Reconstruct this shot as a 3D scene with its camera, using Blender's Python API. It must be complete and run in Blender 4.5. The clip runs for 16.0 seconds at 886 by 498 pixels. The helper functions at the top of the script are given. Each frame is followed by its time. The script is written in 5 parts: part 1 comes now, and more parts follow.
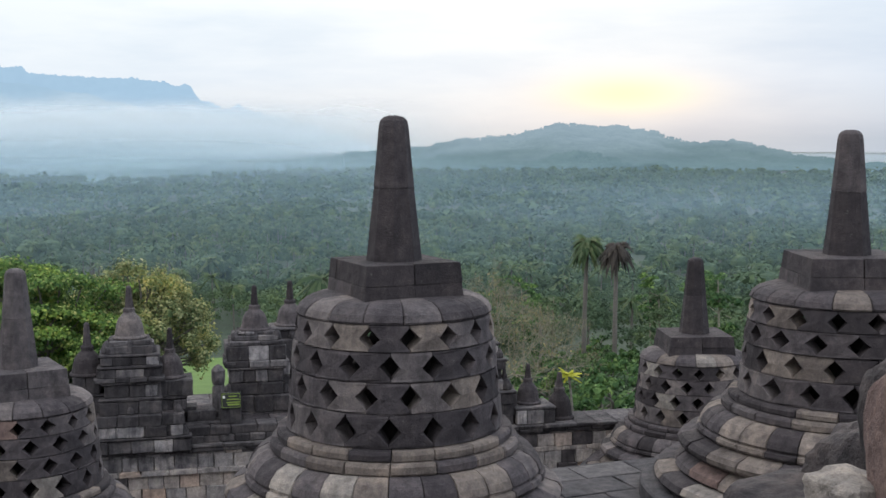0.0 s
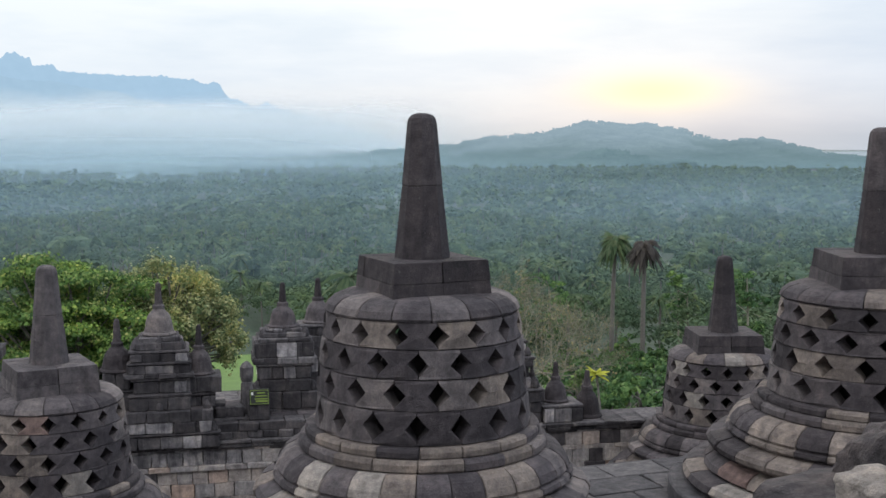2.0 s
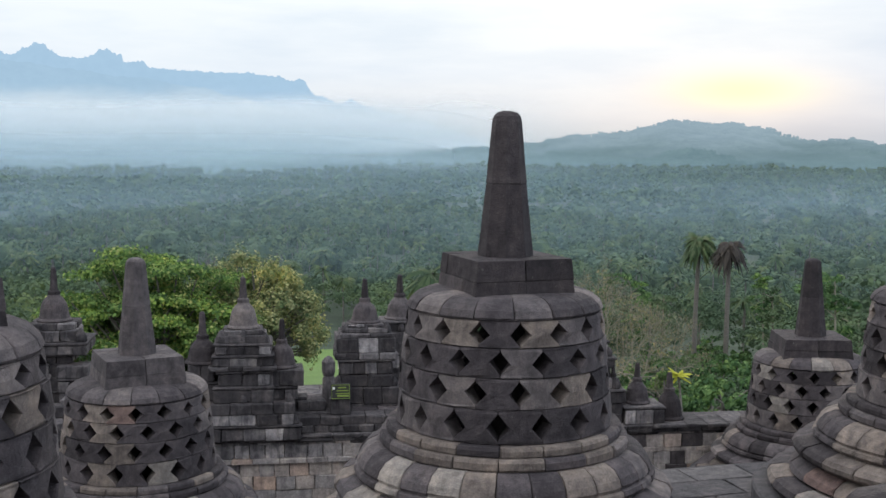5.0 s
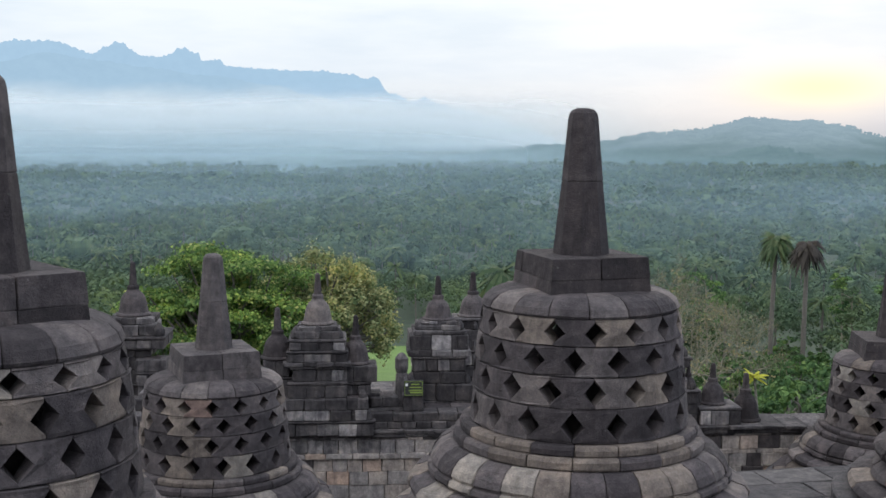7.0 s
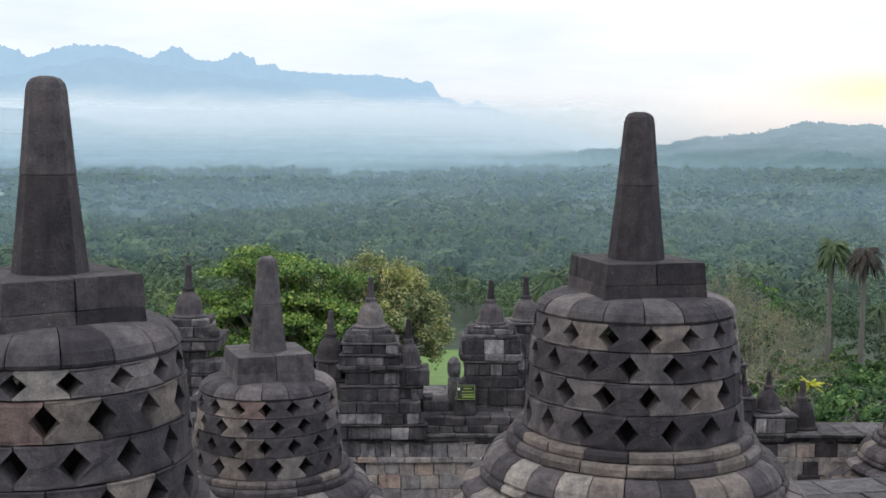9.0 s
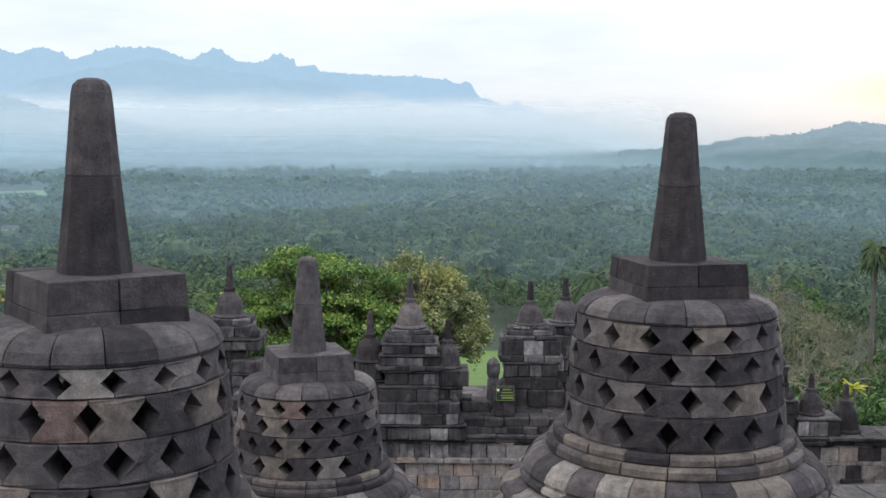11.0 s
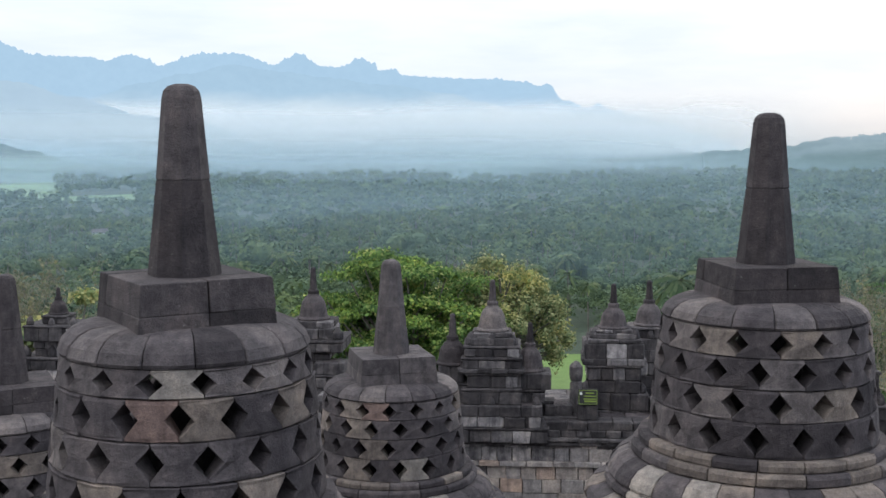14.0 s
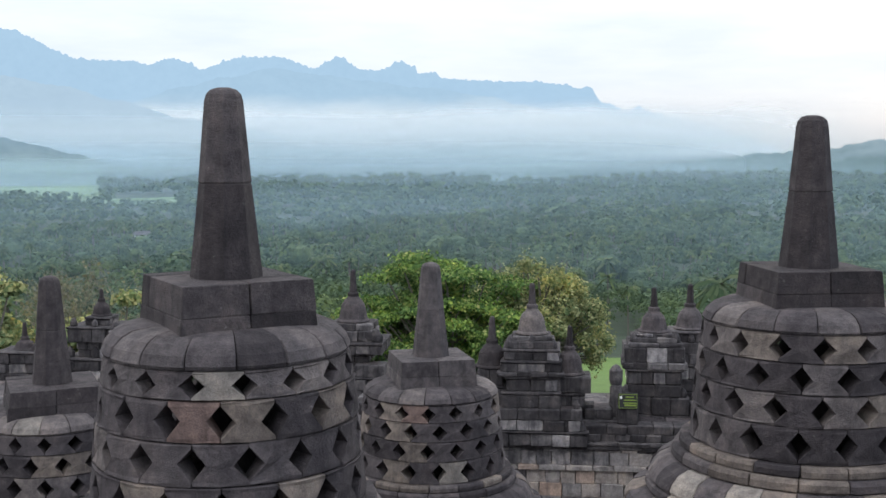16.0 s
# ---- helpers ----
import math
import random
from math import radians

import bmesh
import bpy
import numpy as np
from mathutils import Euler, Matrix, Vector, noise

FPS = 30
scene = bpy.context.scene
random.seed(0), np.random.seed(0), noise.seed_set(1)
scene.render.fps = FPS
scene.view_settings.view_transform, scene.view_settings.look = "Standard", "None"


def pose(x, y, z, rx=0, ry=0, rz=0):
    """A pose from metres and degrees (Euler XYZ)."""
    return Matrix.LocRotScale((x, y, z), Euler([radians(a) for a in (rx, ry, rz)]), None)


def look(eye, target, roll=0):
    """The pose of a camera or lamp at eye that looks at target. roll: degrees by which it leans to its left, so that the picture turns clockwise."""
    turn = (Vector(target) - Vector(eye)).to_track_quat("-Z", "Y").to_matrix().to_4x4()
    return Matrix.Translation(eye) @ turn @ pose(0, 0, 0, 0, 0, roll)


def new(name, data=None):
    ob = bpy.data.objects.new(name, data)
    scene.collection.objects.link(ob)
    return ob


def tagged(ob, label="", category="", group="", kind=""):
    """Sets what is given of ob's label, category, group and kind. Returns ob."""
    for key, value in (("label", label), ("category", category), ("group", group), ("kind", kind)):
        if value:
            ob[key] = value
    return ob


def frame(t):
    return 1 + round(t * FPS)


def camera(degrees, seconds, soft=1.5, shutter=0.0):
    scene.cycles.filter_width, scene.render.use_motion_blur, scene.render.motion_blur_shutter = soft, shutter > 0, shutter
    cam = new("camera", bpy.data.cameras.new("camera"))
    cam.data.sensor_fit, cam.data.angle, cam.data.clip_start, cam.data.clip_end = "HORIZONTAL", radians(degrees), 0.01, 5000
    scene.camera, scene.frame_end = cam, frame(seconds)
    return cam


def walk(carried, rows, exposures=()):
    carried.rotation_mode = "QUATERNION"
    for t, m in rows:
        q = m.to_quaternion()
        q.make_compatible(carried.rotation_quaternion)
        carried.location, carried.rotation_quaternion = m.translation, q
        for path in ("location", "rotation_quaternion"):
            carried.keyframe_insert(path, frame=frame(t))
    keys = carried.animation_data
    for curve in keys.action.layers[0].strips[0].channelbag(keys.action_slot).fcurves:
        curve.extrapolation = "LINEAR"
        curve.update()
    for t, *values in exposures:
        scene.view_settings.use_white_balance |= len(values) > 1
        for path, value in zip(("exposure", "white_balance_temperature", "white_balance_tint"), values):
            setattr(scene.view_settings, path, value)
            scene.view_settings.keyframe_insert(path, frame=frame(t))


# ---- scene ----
cam = camera(40.94, 16.0, soft=1.5)
EYE = 3.55
ROWS = [
    (0.0, 0.000, 0.000, -0.000, 0.00, -5.35, 0.00),
    (0.5, 0.001, -0.006, 0.001, 0.19, -5.37, -0.02),
    (1.0, -0.000, -0.002, -0.002, 0.48, -5.39, -0.02),
    (1.5, -0.000, -0.003, -0.001, 0.86, -5.43, 0.04),
    (2.0, -0.006, -0.001, -0.001, 1.33, -5.46, 0.00),
    (2.5, -0.006, -0.003, -0.001, 1.87, -5.47, -0.05),
    (3.0, -0.008, 0.007, -0.001, 2.47, -5.48, -0.14),
    (5.5, -0.028, 0.008, -0.004, 6.17, -5.61, -0.43),
    (6.0, -0.033, 0.010, -0.006, 7.07, -5.65, -0.40),
    (6.5, -0.041, 0.018, -0.004, 7.92, -5.71, -0.41),
    (7.0, -0.047, 0.021, -0.006, 8.82, -5.72, -0.43),
    (7.5, -0.053, 0.028, -0.007, 9.62, -5.71, -0.40),
    (8.0, -0.059, 0.040, -0.007, 10.30, -5.67, -0.42),
    (8.5, -0.061, 0.042, -0.005, 10.90, -5.61, -0.46),
    (9.0, -0.063, 0.040, -0.007, 11.37, -5.55, -0.52),
    (11.5, -0.077, 0.031, -0.006, 13.80, -5.54, -0.38),
    (12.0, -0.078, 0.024, -0.005, 14.41, -5.54, -0.32),
    (12.5, -0.086, 0.031, -0.006, 15.03, -5.51, -0.27),
    (13.0, -0.087, 0.026, -0.005, 15.67, -5.48, -0.18),
    (13.5, -0.091, 0.025, -0.006, 16.36, -5.44, -0.08),
    (14.0, -0.098, 0.025, -0.007, 17.12, -5.41, -0.03),
    (14.5, -0.095, 0.018, -0.005, 17.77, -5.39, 0.04),
    (15.0, -0.099, 0.018, -0.005, 18.41, -5.34, 0.05),
    (15.5, -0.101, 0.019, -0.006, 18.82, -5.30, 0.03),
    (16.0, -0.101, 0.018, -0.006, 19.02, -5.27, 0.02),
]
walk(cam, [(t, pose(x, y, EYE + z, 90 + pitch, roll, yaw)) for t, x, y, z, yaw, pitch, roll in ROWS],
     [(0.0, 0.02), (6.5, 0.03), (9.0, 0.11), (16.0, 0.12)])

# ---- world and sun ----
SUN_AZ, SUN_EL = -8.6, 3.0


def put(tree, kind, **values):
    """A node with attributes and input defaults set."""
    n = tree.nodes.new(kind)
    for key, value in values.items():
        n.inputs[key.replace("_", " ")].default_value = value
    return n


def ramp(tree, fac, stops, mode="LINEAR"):
    n = tree.nodes.new("ShaderNodeValToRGB")
    n.color_ramp.interpolation = mode
    els = n.color_ramp.elements
    while len(els) < len(stops):
        els.new(0.5)
    for e, (p, c) in zip(els, stops):
        e.position = p
        e.color = (*c, 1) if len(c) == 3 else c
    tree.links.new(fac, n.inputs[0])
    return n.outputs[0]


def maths(tree, op, a, b=None, c=None, clamp=False):
    n = tree.nodes.new("ShaderNodeMath")
    n.operation, n.use_clamp = op, clamp
    for i, v in enumerate((a, b, c)):
        if v is None:
            continue
        if isinstance(v, (int, float)):
            n.inputs[i].default_value = v
        else:
            tree.links.new(v, n.inputs[i])
    return n.outputs[0]


def blend(tree, mode, fac, a, b):
    n = tree.nodes.new("ShaderNodeMix")
    n.data_type, n.blend_type = "RGBA", mode
    for i, v in ((0, fac), (6, a), (7, b)):
        if isinstance(v, (int, float)):
            n.inputs[i].default_value = v
        elif isinstance(v, tuple):
            n.inputs[i].default_value = (*v, 1)
        else:
            tree.links.new(v, n.inputs[i])
    return n.outputs[2]


world = bpy.data.worlds.new("sky")
scene.world = world
world.use_nodes = True
wt = world.node_tree
wt.nodes.clear()
sky = wt.nodes.new("ShaderNodeTexSky")
sky.sky_type = "NISHITA"
sky.sun_disc = False
sky.sun_elevation = radians(SUN_EL + 4)
sky.sun_rotation = radians(-SUN_AZ)
coord = wt.nodes.new("ShaderNodeTexCoord")
sep = wt.nodes.new("ShaderNodeSeparateXYZ")
wt.links.new(coord.outputs["Generated"], sep.inputs[0])
# overcast vault: hazy white-blue low down, brightest some degrees up, soft grey-blue cloud above
vault = ramp(wt, sep.outputs[2], [(0.0, (0.52, 0.63, 0.72)), (0.015, (0.66, 0.74, 0.82)), (0.05, (0.80, 0.875, 0.955)), (0.10, (0.87, 0.935, 0.99)), (0.22, (1.2, 1.26, 1.34)), (0.6, (1.80, 1.84, 1.93)), (1.0, (1.95, 2.0, 2.1))])
mapping = wt.nodes.new("ShaderNodeMapping")
mapping.inputs["Scale"].default_value = (3, 3, 16)
wt.links.new(coord.outputs["Generated"], mapping.inputs[0])
cloud = put(wt, "ShaderNodeTexNoise", Scale=2.2, Detail=5.0, Roughness=0.55)
wt.links.new(mapping.outputs[0], cloud.inputs["Vector"])
cloudy = ramp(wt, cloud.outputs[0], [(0.32, (0.80, 0.86, 0.93)), (0.6, (1.04, 1.03, 1.02))])
vault = blend(wt, "MULTIPLY", 0.55, vault, cloudy)
# the glow of the hidden sun above the ridge, drawn out sideways by thin cloud
sun_dir = Vector((-math.sin(radians(SUN_AZ)), math.cos(radians(SUN_AZ)), math.tan(radians(2.1)))).normalized()


def glow(width, height, power):
    side = Vector((sun_dir.y, -sun_dir.x, 0)).normalized()
    up = side.cross(sun_dir)
    total = None
    for axis, size in ((side, width), (up, height)):
        d = wt.nodes.new("ShaderNodeVectorMath")
        d.operation = "DOT_PRODUCT"
        wt.links.new(coord.outputs["Generated"], d.inputs[0])
        d.inputs[1].default_value = axis
        sq = maths(wt, "POWER", maths(wt, "DIVIDE", maths(wt, "ABSOLUTE", d.outputs["Value"]), size), 2.0)
        total = sq if total is None else maths(wt, "ADD", total, sq)
    front = wt.nodes.new("ShaderNodeVectorMath")
    front.operation = "DOT_PRODUCT"
    wt.links.new(coord.outputs["Generated"], front.inputs[0])
    front.inputs[1].default_value = sun_dir
    g = maths(wt, "EXPONENT", maths(wt, "MULTIPLY", total, -1.0))
    return maths(wt, "MULTIPLY", maths(wt, "MULTIPLY", g, maths(wt, "GREATER_THAN", front.outputs["Value"], 0.0)), power)


east = wt.nodes.new("ShaderNodeMapRange")
east.interpolation_type = "SMOOTHSTEP"
wt.links.new(sep.outputs[0], east.inputs["Value"])
east.inputs["From Min"].default_value, east.inputs["From Max"].default_value = 0.02, 0.42
# a thin grey-blue cloud sheet over the eastern half
vault = blend(wt, "MULTIPLY", east.outputs[0], vault, (0.77, 0.83, 0.91))
vault = blend(wt, "MIX", glow(0.075, 0.018, 0.55), vault, (0.95, 0.86, 0.83))
vault = blend(wt, "MIX", glow(0.05, 0.014, 0.95), vault, (1.02, 0.94, 0.63))
bg_cloud = put(wt, "ShaderNodeBackground", Strength=1.0)
wt.links.new(vault, bg_cloud.inputs[0])
bg_sky = put(wt, "ShaderNodeBackground", Strength=0.003)
wt.links.new(sky.outputs[0], bg_sky.inputs[0])
both = wt.nodes.new("ShaderNodeAddShader")
wt.links.new(bg_cloud.outputs[0], both.inputs[0])
wt.links.new(bg_sky.outputs[0], both.inputs[1])
wout = wt.nodes.new("ShaderNodeOutputWorld")
wt.links.new(both.outputs[0], wout.inputs[0])

sun = new("sun", bpy.data.lights.new("sun", "SUN"))
sun.data.energy, sun.data.angle, sun.data.color = 0.5, radians(14), (1.0, 0.86, 0.66)
sun.matrix_world = look((0, 0, 60), (60 * math.sin(radians(SUN_AZ)), -60 * math.cos(radians(SUN_AZ)), 60 - 60 * math.tan(radians(SUN_EL + 9))))


# ---- materials ----
def material(name):
    m = bpy.data.materials.new(name)
    m.use_nodes = True
    m.node_tree.nodes.clear()
    out = m.node_tree.nodes.new("ShaderNodeOutputMaterial")
    return m, m.node_tree, out


def stone(name, stops, rough=0.9, scale=1.0, stain=0.5, per_island=False):
    """Weathered volcanic stone: a tone for each block, stains, lichen, pits."""
    m, t, out = material(name)
    geo = t.nodes.new("ShaderNodeNewGeometry")
    if per_island:
        rnd = geo.outputs["Random Per Island"]
    else:
        rnd = t.nodes.new("ShaderNodeObjectInfo").outputs["Random"]
    base = ramp(t, rnd, stops)
    big = put(t, "ShaderNodeTexNoise", Scale=3.2 * scale, Detail=5.0, Roughness=0.62)
    mid = put(t, "ShaderNodeTexNoise", Scale=9.0 * scale, Detail=6.0, Roughness=0.7)
    fine = put(t, "ShaderNodeTexNoise", Scale=70.0 * scale, Detail=4.0, Roughness=0.7)
    pits = put(t, "ShaderNodeTexVoronoi", Scale=42.0 * scale)
    for n in (big, mid, fine, pits):
        t.links.new(geo.outputs["Position"], n.inputs["Vector"])
    c = blend(t, "MULTIPLY", stain, base, ramp(t, big.outputs[0], [(0.3, (0.5, 0.49, 0.5)), (0.5, (1, 1, 1)), (0.7, (1.65, 1.56, 1.44))]))
    c = blend(t, "MULTIPLY", 0.75, c, ramp(t, mid.outputs[0], [(0.3, (0.48, 0.47, 0.48)), (0.52, (1.0, 1.0, 1.0)), (0.72, (1.6, 1.55, 1.46))]))
    c = blend(t, "MULTIPLY", 0.4, c, ramp(t, fine.outputs[0], [(0.3, (0.5, 0.5, 0.5)), (0.7, (1.5, 1.48, 1.46))]))
    lichen = ramp(t, mid.outputs[0], [(0.66, (0, 0, 0)), (0.74, (1, 1, 1))])
    c = blend(t, "MIX", maths(t, "MULTIPLY", lichen, 0.35), c, (0.2, 0.195, 0.175))
    speck = put(t, "ShaderNodeTexNoise", Scale=30.0 * scale, Detail=3.0, Roughness=0.6)
    t.links.new(geo.outputs["Position"], speck.inputs["Vector"])
    spots = maths(t, "MULTIPLY", ramp(t, speck.outputs[0], [(0.66, (0, 0, 0)), (0.72, (1, 1, 1))]), ramp(t, big.outputs[0], [(0.45, (0, 0, 0)), (0.65, (1, 1, 1))]))
    c = blend(t, "MIX", maths(t, "MULTIPLY", spots, 0.5), c, (0.24, 0.235, 0.21))
    runs = put(t, "ShaderNodeTexNoise", Scale=6.0 * scale, Detail=4.0, Roughness=0.65)
    drawn = t.nodes.new("ShaderNodeMapping")
    drawn.inputs["Scale"].default_value = (1.6, 1.6, 0.28)
    t.links.new(geo.outputs["Position"], drawn.inputs[0])
    t.links.new(drawn.outputs[0], runs.inputs["Vector"])
    c = blend(t, "MULTIPLY", stain, c, ramp(t, runs.outputs[0], [(0.36, (0.55, 0.55, 0.57)), (0.5, (1, 1, 1)), (0.68, (1.22, 1.2, 1.16))]))
    c = blend(t, "MULTIPLY", 1.0, c, (1.015, 1.0, 1.05))
    p = put(t, "ShaderNodeBsdfPrincipled", Roughness=rough)
    p.inputs["Specular IOR Level"].default_value = 0.25
    t.links.new(c, p.inputs["Base Color"])
    hgt = maths(t, "ADD", maths(t, "MULTIPLY", mid.outputs[0], 1.0), maths(t, "ADD", maths(t, "MULTIPLY", fine.outputs[0], 0.35), maths(t, "MULTIPLY", ramp(t, pits.outputs[0], [(0.0, (0, 0, 0)), (0.25, (1, 1, 1))]), 0.18)))
    b = put(t, "ShaderNodeBump", Strength=0.9, Distance=0.03)
    t.links.new(hgt, b.inputs["Height"])
    t.links.new(b.outputs[0], p.inputs["Normal"])
    t.links.new(p.outputs[0], out.inputs[0])
    return m


STONE = stone("andesite", [(0.0, (0.043, 0.0375, 0.0385)), (0.3, (0.06, 0.0525, 0.0535)), (0.6, (0.082, 0.072, 0.072)), (0.85, (0.112, 0.099, 0.095)), (1.0, (0.158, 0.138, 0.126))])
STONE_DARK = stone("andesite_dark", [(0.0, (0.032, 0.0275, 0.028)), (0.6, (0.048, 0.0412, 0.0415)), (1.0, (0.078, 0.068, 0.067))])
STONE_TAN = stone("andesite_tan", [(0.0, (0.128, 0.108, 0.092)), (1.0, (0.2, 0.17, 0.142))])
STONE_PALE = stone("andesite_pale", [(0.0, (0.2, 0.181, 0.156)), (1.0, (0.26, 0.237, 0.205))])
STONE_GREY = stone("andesite_grey", [(0.0, (0.07, 0.062, 0.0615)), (1.0, (0.11, 0.098, 0.095))])
STONE_BROWN = stone("andesite_brown", [(0.0, (0.15, 0.105, 0.09)), (1.0, (0.175, 0.125, 0.105))])
STONE_WALL = stone("wall_stone", [(0.0, (0.28, 0.26, 0.245)), (0.4, (0.36, 0.33, 0.3)), (0.8, (0.42, 0.365, 0.312)), (1.0, (0.45, 0.335, 0.26))])
STONE_MOSSY = stone("blackened_stone", [(0.0, (0.036, 0.033, 0.034)), (0.6, (0.066, 0.061, 0.061)), (0.9, (0.11, 0.102, 0.1)), (1.0, (0.165, 0.155, 0.15))], stain=0.85)
STONE_ROCK = stone("broken_rock", [(0.0, (0.034, 0.0295, 0.0295)), (1.0, (0.05, 0.044, 0.043))], stain=0.9)
STONE_WASHED = stone("bleached_stone", [(0.0, (0.14, 0.132, 0.13)), (0.5, (0.26, 0.247, 0.24)), (1.0, (0.4, 0.375, 0.355))], stain=1.0)
STONE_FLOOR = stone("paving_stone", [(0.0, (0.045, 0.043, 0.045)), (0.5, (0.066, 0.063, 0.064)), (1.0, (0.092, 0.087, 0.085))])


def leafy(name, stops, translucent=0.3, world_scale=0.09):
    """Foliage: a tone for each leaf clump and drifts of tone from tree to tree."""
    m, t, out = material(name)
    geo = t.nodes.new("ShaderNodeNewGeometry")
    c = ramp(t, geo.outputs["Random Per Island"], stops)
    drift = put(t, "ShaderNodeTexNoise", Scale=world_scale, Detail=4.0, Roughness=0.65)
    t.links.new(geo.outputs["Position"], drift.inputs["Vector"])
    c = blend(t, "MULTIPLY", 0.9, c, ramp(t, drift.outputs[0], [(0.3, (0.46, 0.55, 0.6)), (0.5, (1.08, 1.08, 1.08)), (0.68, (1.85, 1.62, 1.15))]))
    d = put(t, "ShaderNodeBsdfPrincipled", Roughness=0.75)
    d.inputs["Specular IOR Level"].default_value = 0.15
    tr = t.nodes.new("ShaderNodeBsdfTranslucent")
    t.links.new(c, d.inputs["Base Color"])
    t.links.new(c, tr.inputs[0])
    mix = t.nodes.new("ShaderNodeMixShader")
    mix.inputs[0].default_value = translucent
    t.links.new(d.outputs[0], mix.inputs[1])
    t.links.new(tr.outputs[0], mix.inputs[2])
    t.links.new(mix.outputs[0], out.inputs[0])
    return m


LEAF_FOREST = leafy("forest_leaves", [(0.0, (0.06, 0.094, 0.055)), (0.6, (0.072, 0.111, 0.061)), (1.0, (0.088, 0.128, 0.069))], 0.18, 0.08)
LEAF_PALM = leafy("palm_leaves", [(0.0, (0.04, 0.07, 0.034)), (0.6, (0.066, 0.1, 0.046)), (1.0, (0.115, 0.14, 0.075))])
LEAF_GREEN = leafy("bright_green_leaves", [(0.0, (0.04, 0.082, 0.027)), (0.5, (0.105, 0.185, 0.05)), (0.85, (0.2, 0.29, 0.075)), (1.0, (0.3, 0.31, 0.115))], world_scale=0.4)
LEAF_YELLOW = leafy("yellow_green_leaves", [(0.0, (0.085, 0.135, 0.06)), (0.5, (0.215, 0.245, 0.105)), (1.0, (0.4, 0.375, 0.185))], world_scale=0.4)
LEAF_DRY = leafy("dry_palm_leaves", [(0.0, (0.028, 0.024, 0.022)), (1.0, (0.055, 0.047, 0.04))], translucent=0.1)
LEAF_GOLD = leafy("yellow_palm_leaves", [(0.0, (0.35, 0.37, 0.05)), (1.0, (0.55, 0.52, 0.08))], translucent=0.4)
LEAF_THIN = leafy("sparse_olive_leaves", [(0.0, (0.12, 0.125, 0.07)), (1.0, (0.24, 0.22, 0.13))], world_scale=0.3)
LEAF_SHRUB = leafy("shrub_leaves", [(0.0, (0.038, 0.082, 0.032)), (0.6, (0.075, 0.145, 0.052)), (1.0, (0.15, 0.23, 0.085))], world_scale=0.3)


def plain(name, low, high, scale, rough=0.85, metal=0.0, bump=0.3):
    m, t, out = material(name)
    geo = t.nodes.new("ShaderNodeNewGeometry")
    n = put(t, "ShaderNodeTexNoise", Scale=scale, Detail=6.0, Roughness=0.65)
    t.links.new(geo.outputs["Position"], n.inputs["Vector"])
    p = put(t, "ShaderNodeBsdfPrincipled", Roughness=rough, Metallic=metal)
    t.links.new(ramp(t, n.outputs[0], [(0.3, low), (0.7, high)]), p.inputs["Base Color"])
    b = put(t, "ShaderNodeBump", Strength=bump, Distance=1.0 / scale * 0.3)
    t.links.new(n.outputs[0], b.inputs["Height"])
    t.links.new(b.outputs[0], p.inputs["Normal"])
    t.links.new(p.outputs[0], out.inputs[0])
    return m


BARK = plain("bark", (0.09, 0.08, 0.07), (0.19, 0.17, 0.15), 6.0)
BARE_WOOD = plain("bare_twigs", (0.16, 0.15, 0.11), (0.26, 0.24, 0.18), 3.0)
UNDERGROWTH = plain("undergrowth", (0.014, 0.03, 0.014), (0.03, 0.055, 0.024), 0.3)
LAWN = plain("lawn", (0.075, 0.14, 0.02), (0.11, 0.19, 0.034), 0.4)
FIELD = plain("rice_field", (0.1, 0.18, 0.07), (0.17, 0.26, 0.11), 0.02)
BOARD = plain("black_board", (0.012, 0.014, 0.012), (0.02, 0.022, 0.02), 20.0, rough=0.5)
SIGN_INK = plain("sign_yellow_green", (0.17, 0.24, 0.03), (0.24, 0.31, 0.055), 30.0, rough=0.5)
SIGN_WHITE = plain("sign_white", (0.6, 0.6, 0.58), (0.75, 0.75, 0.72), 30.0, rough=0.5)
ROOF = plain("far_roof", (0.07, 0.065, 0.07), (0.12, 0.11, 0.11), 0.5)
PAINT = plain("pale_plaster", (0.6, 0.6, 0.57), (0.75, 0.74, 0.7), 0.5)


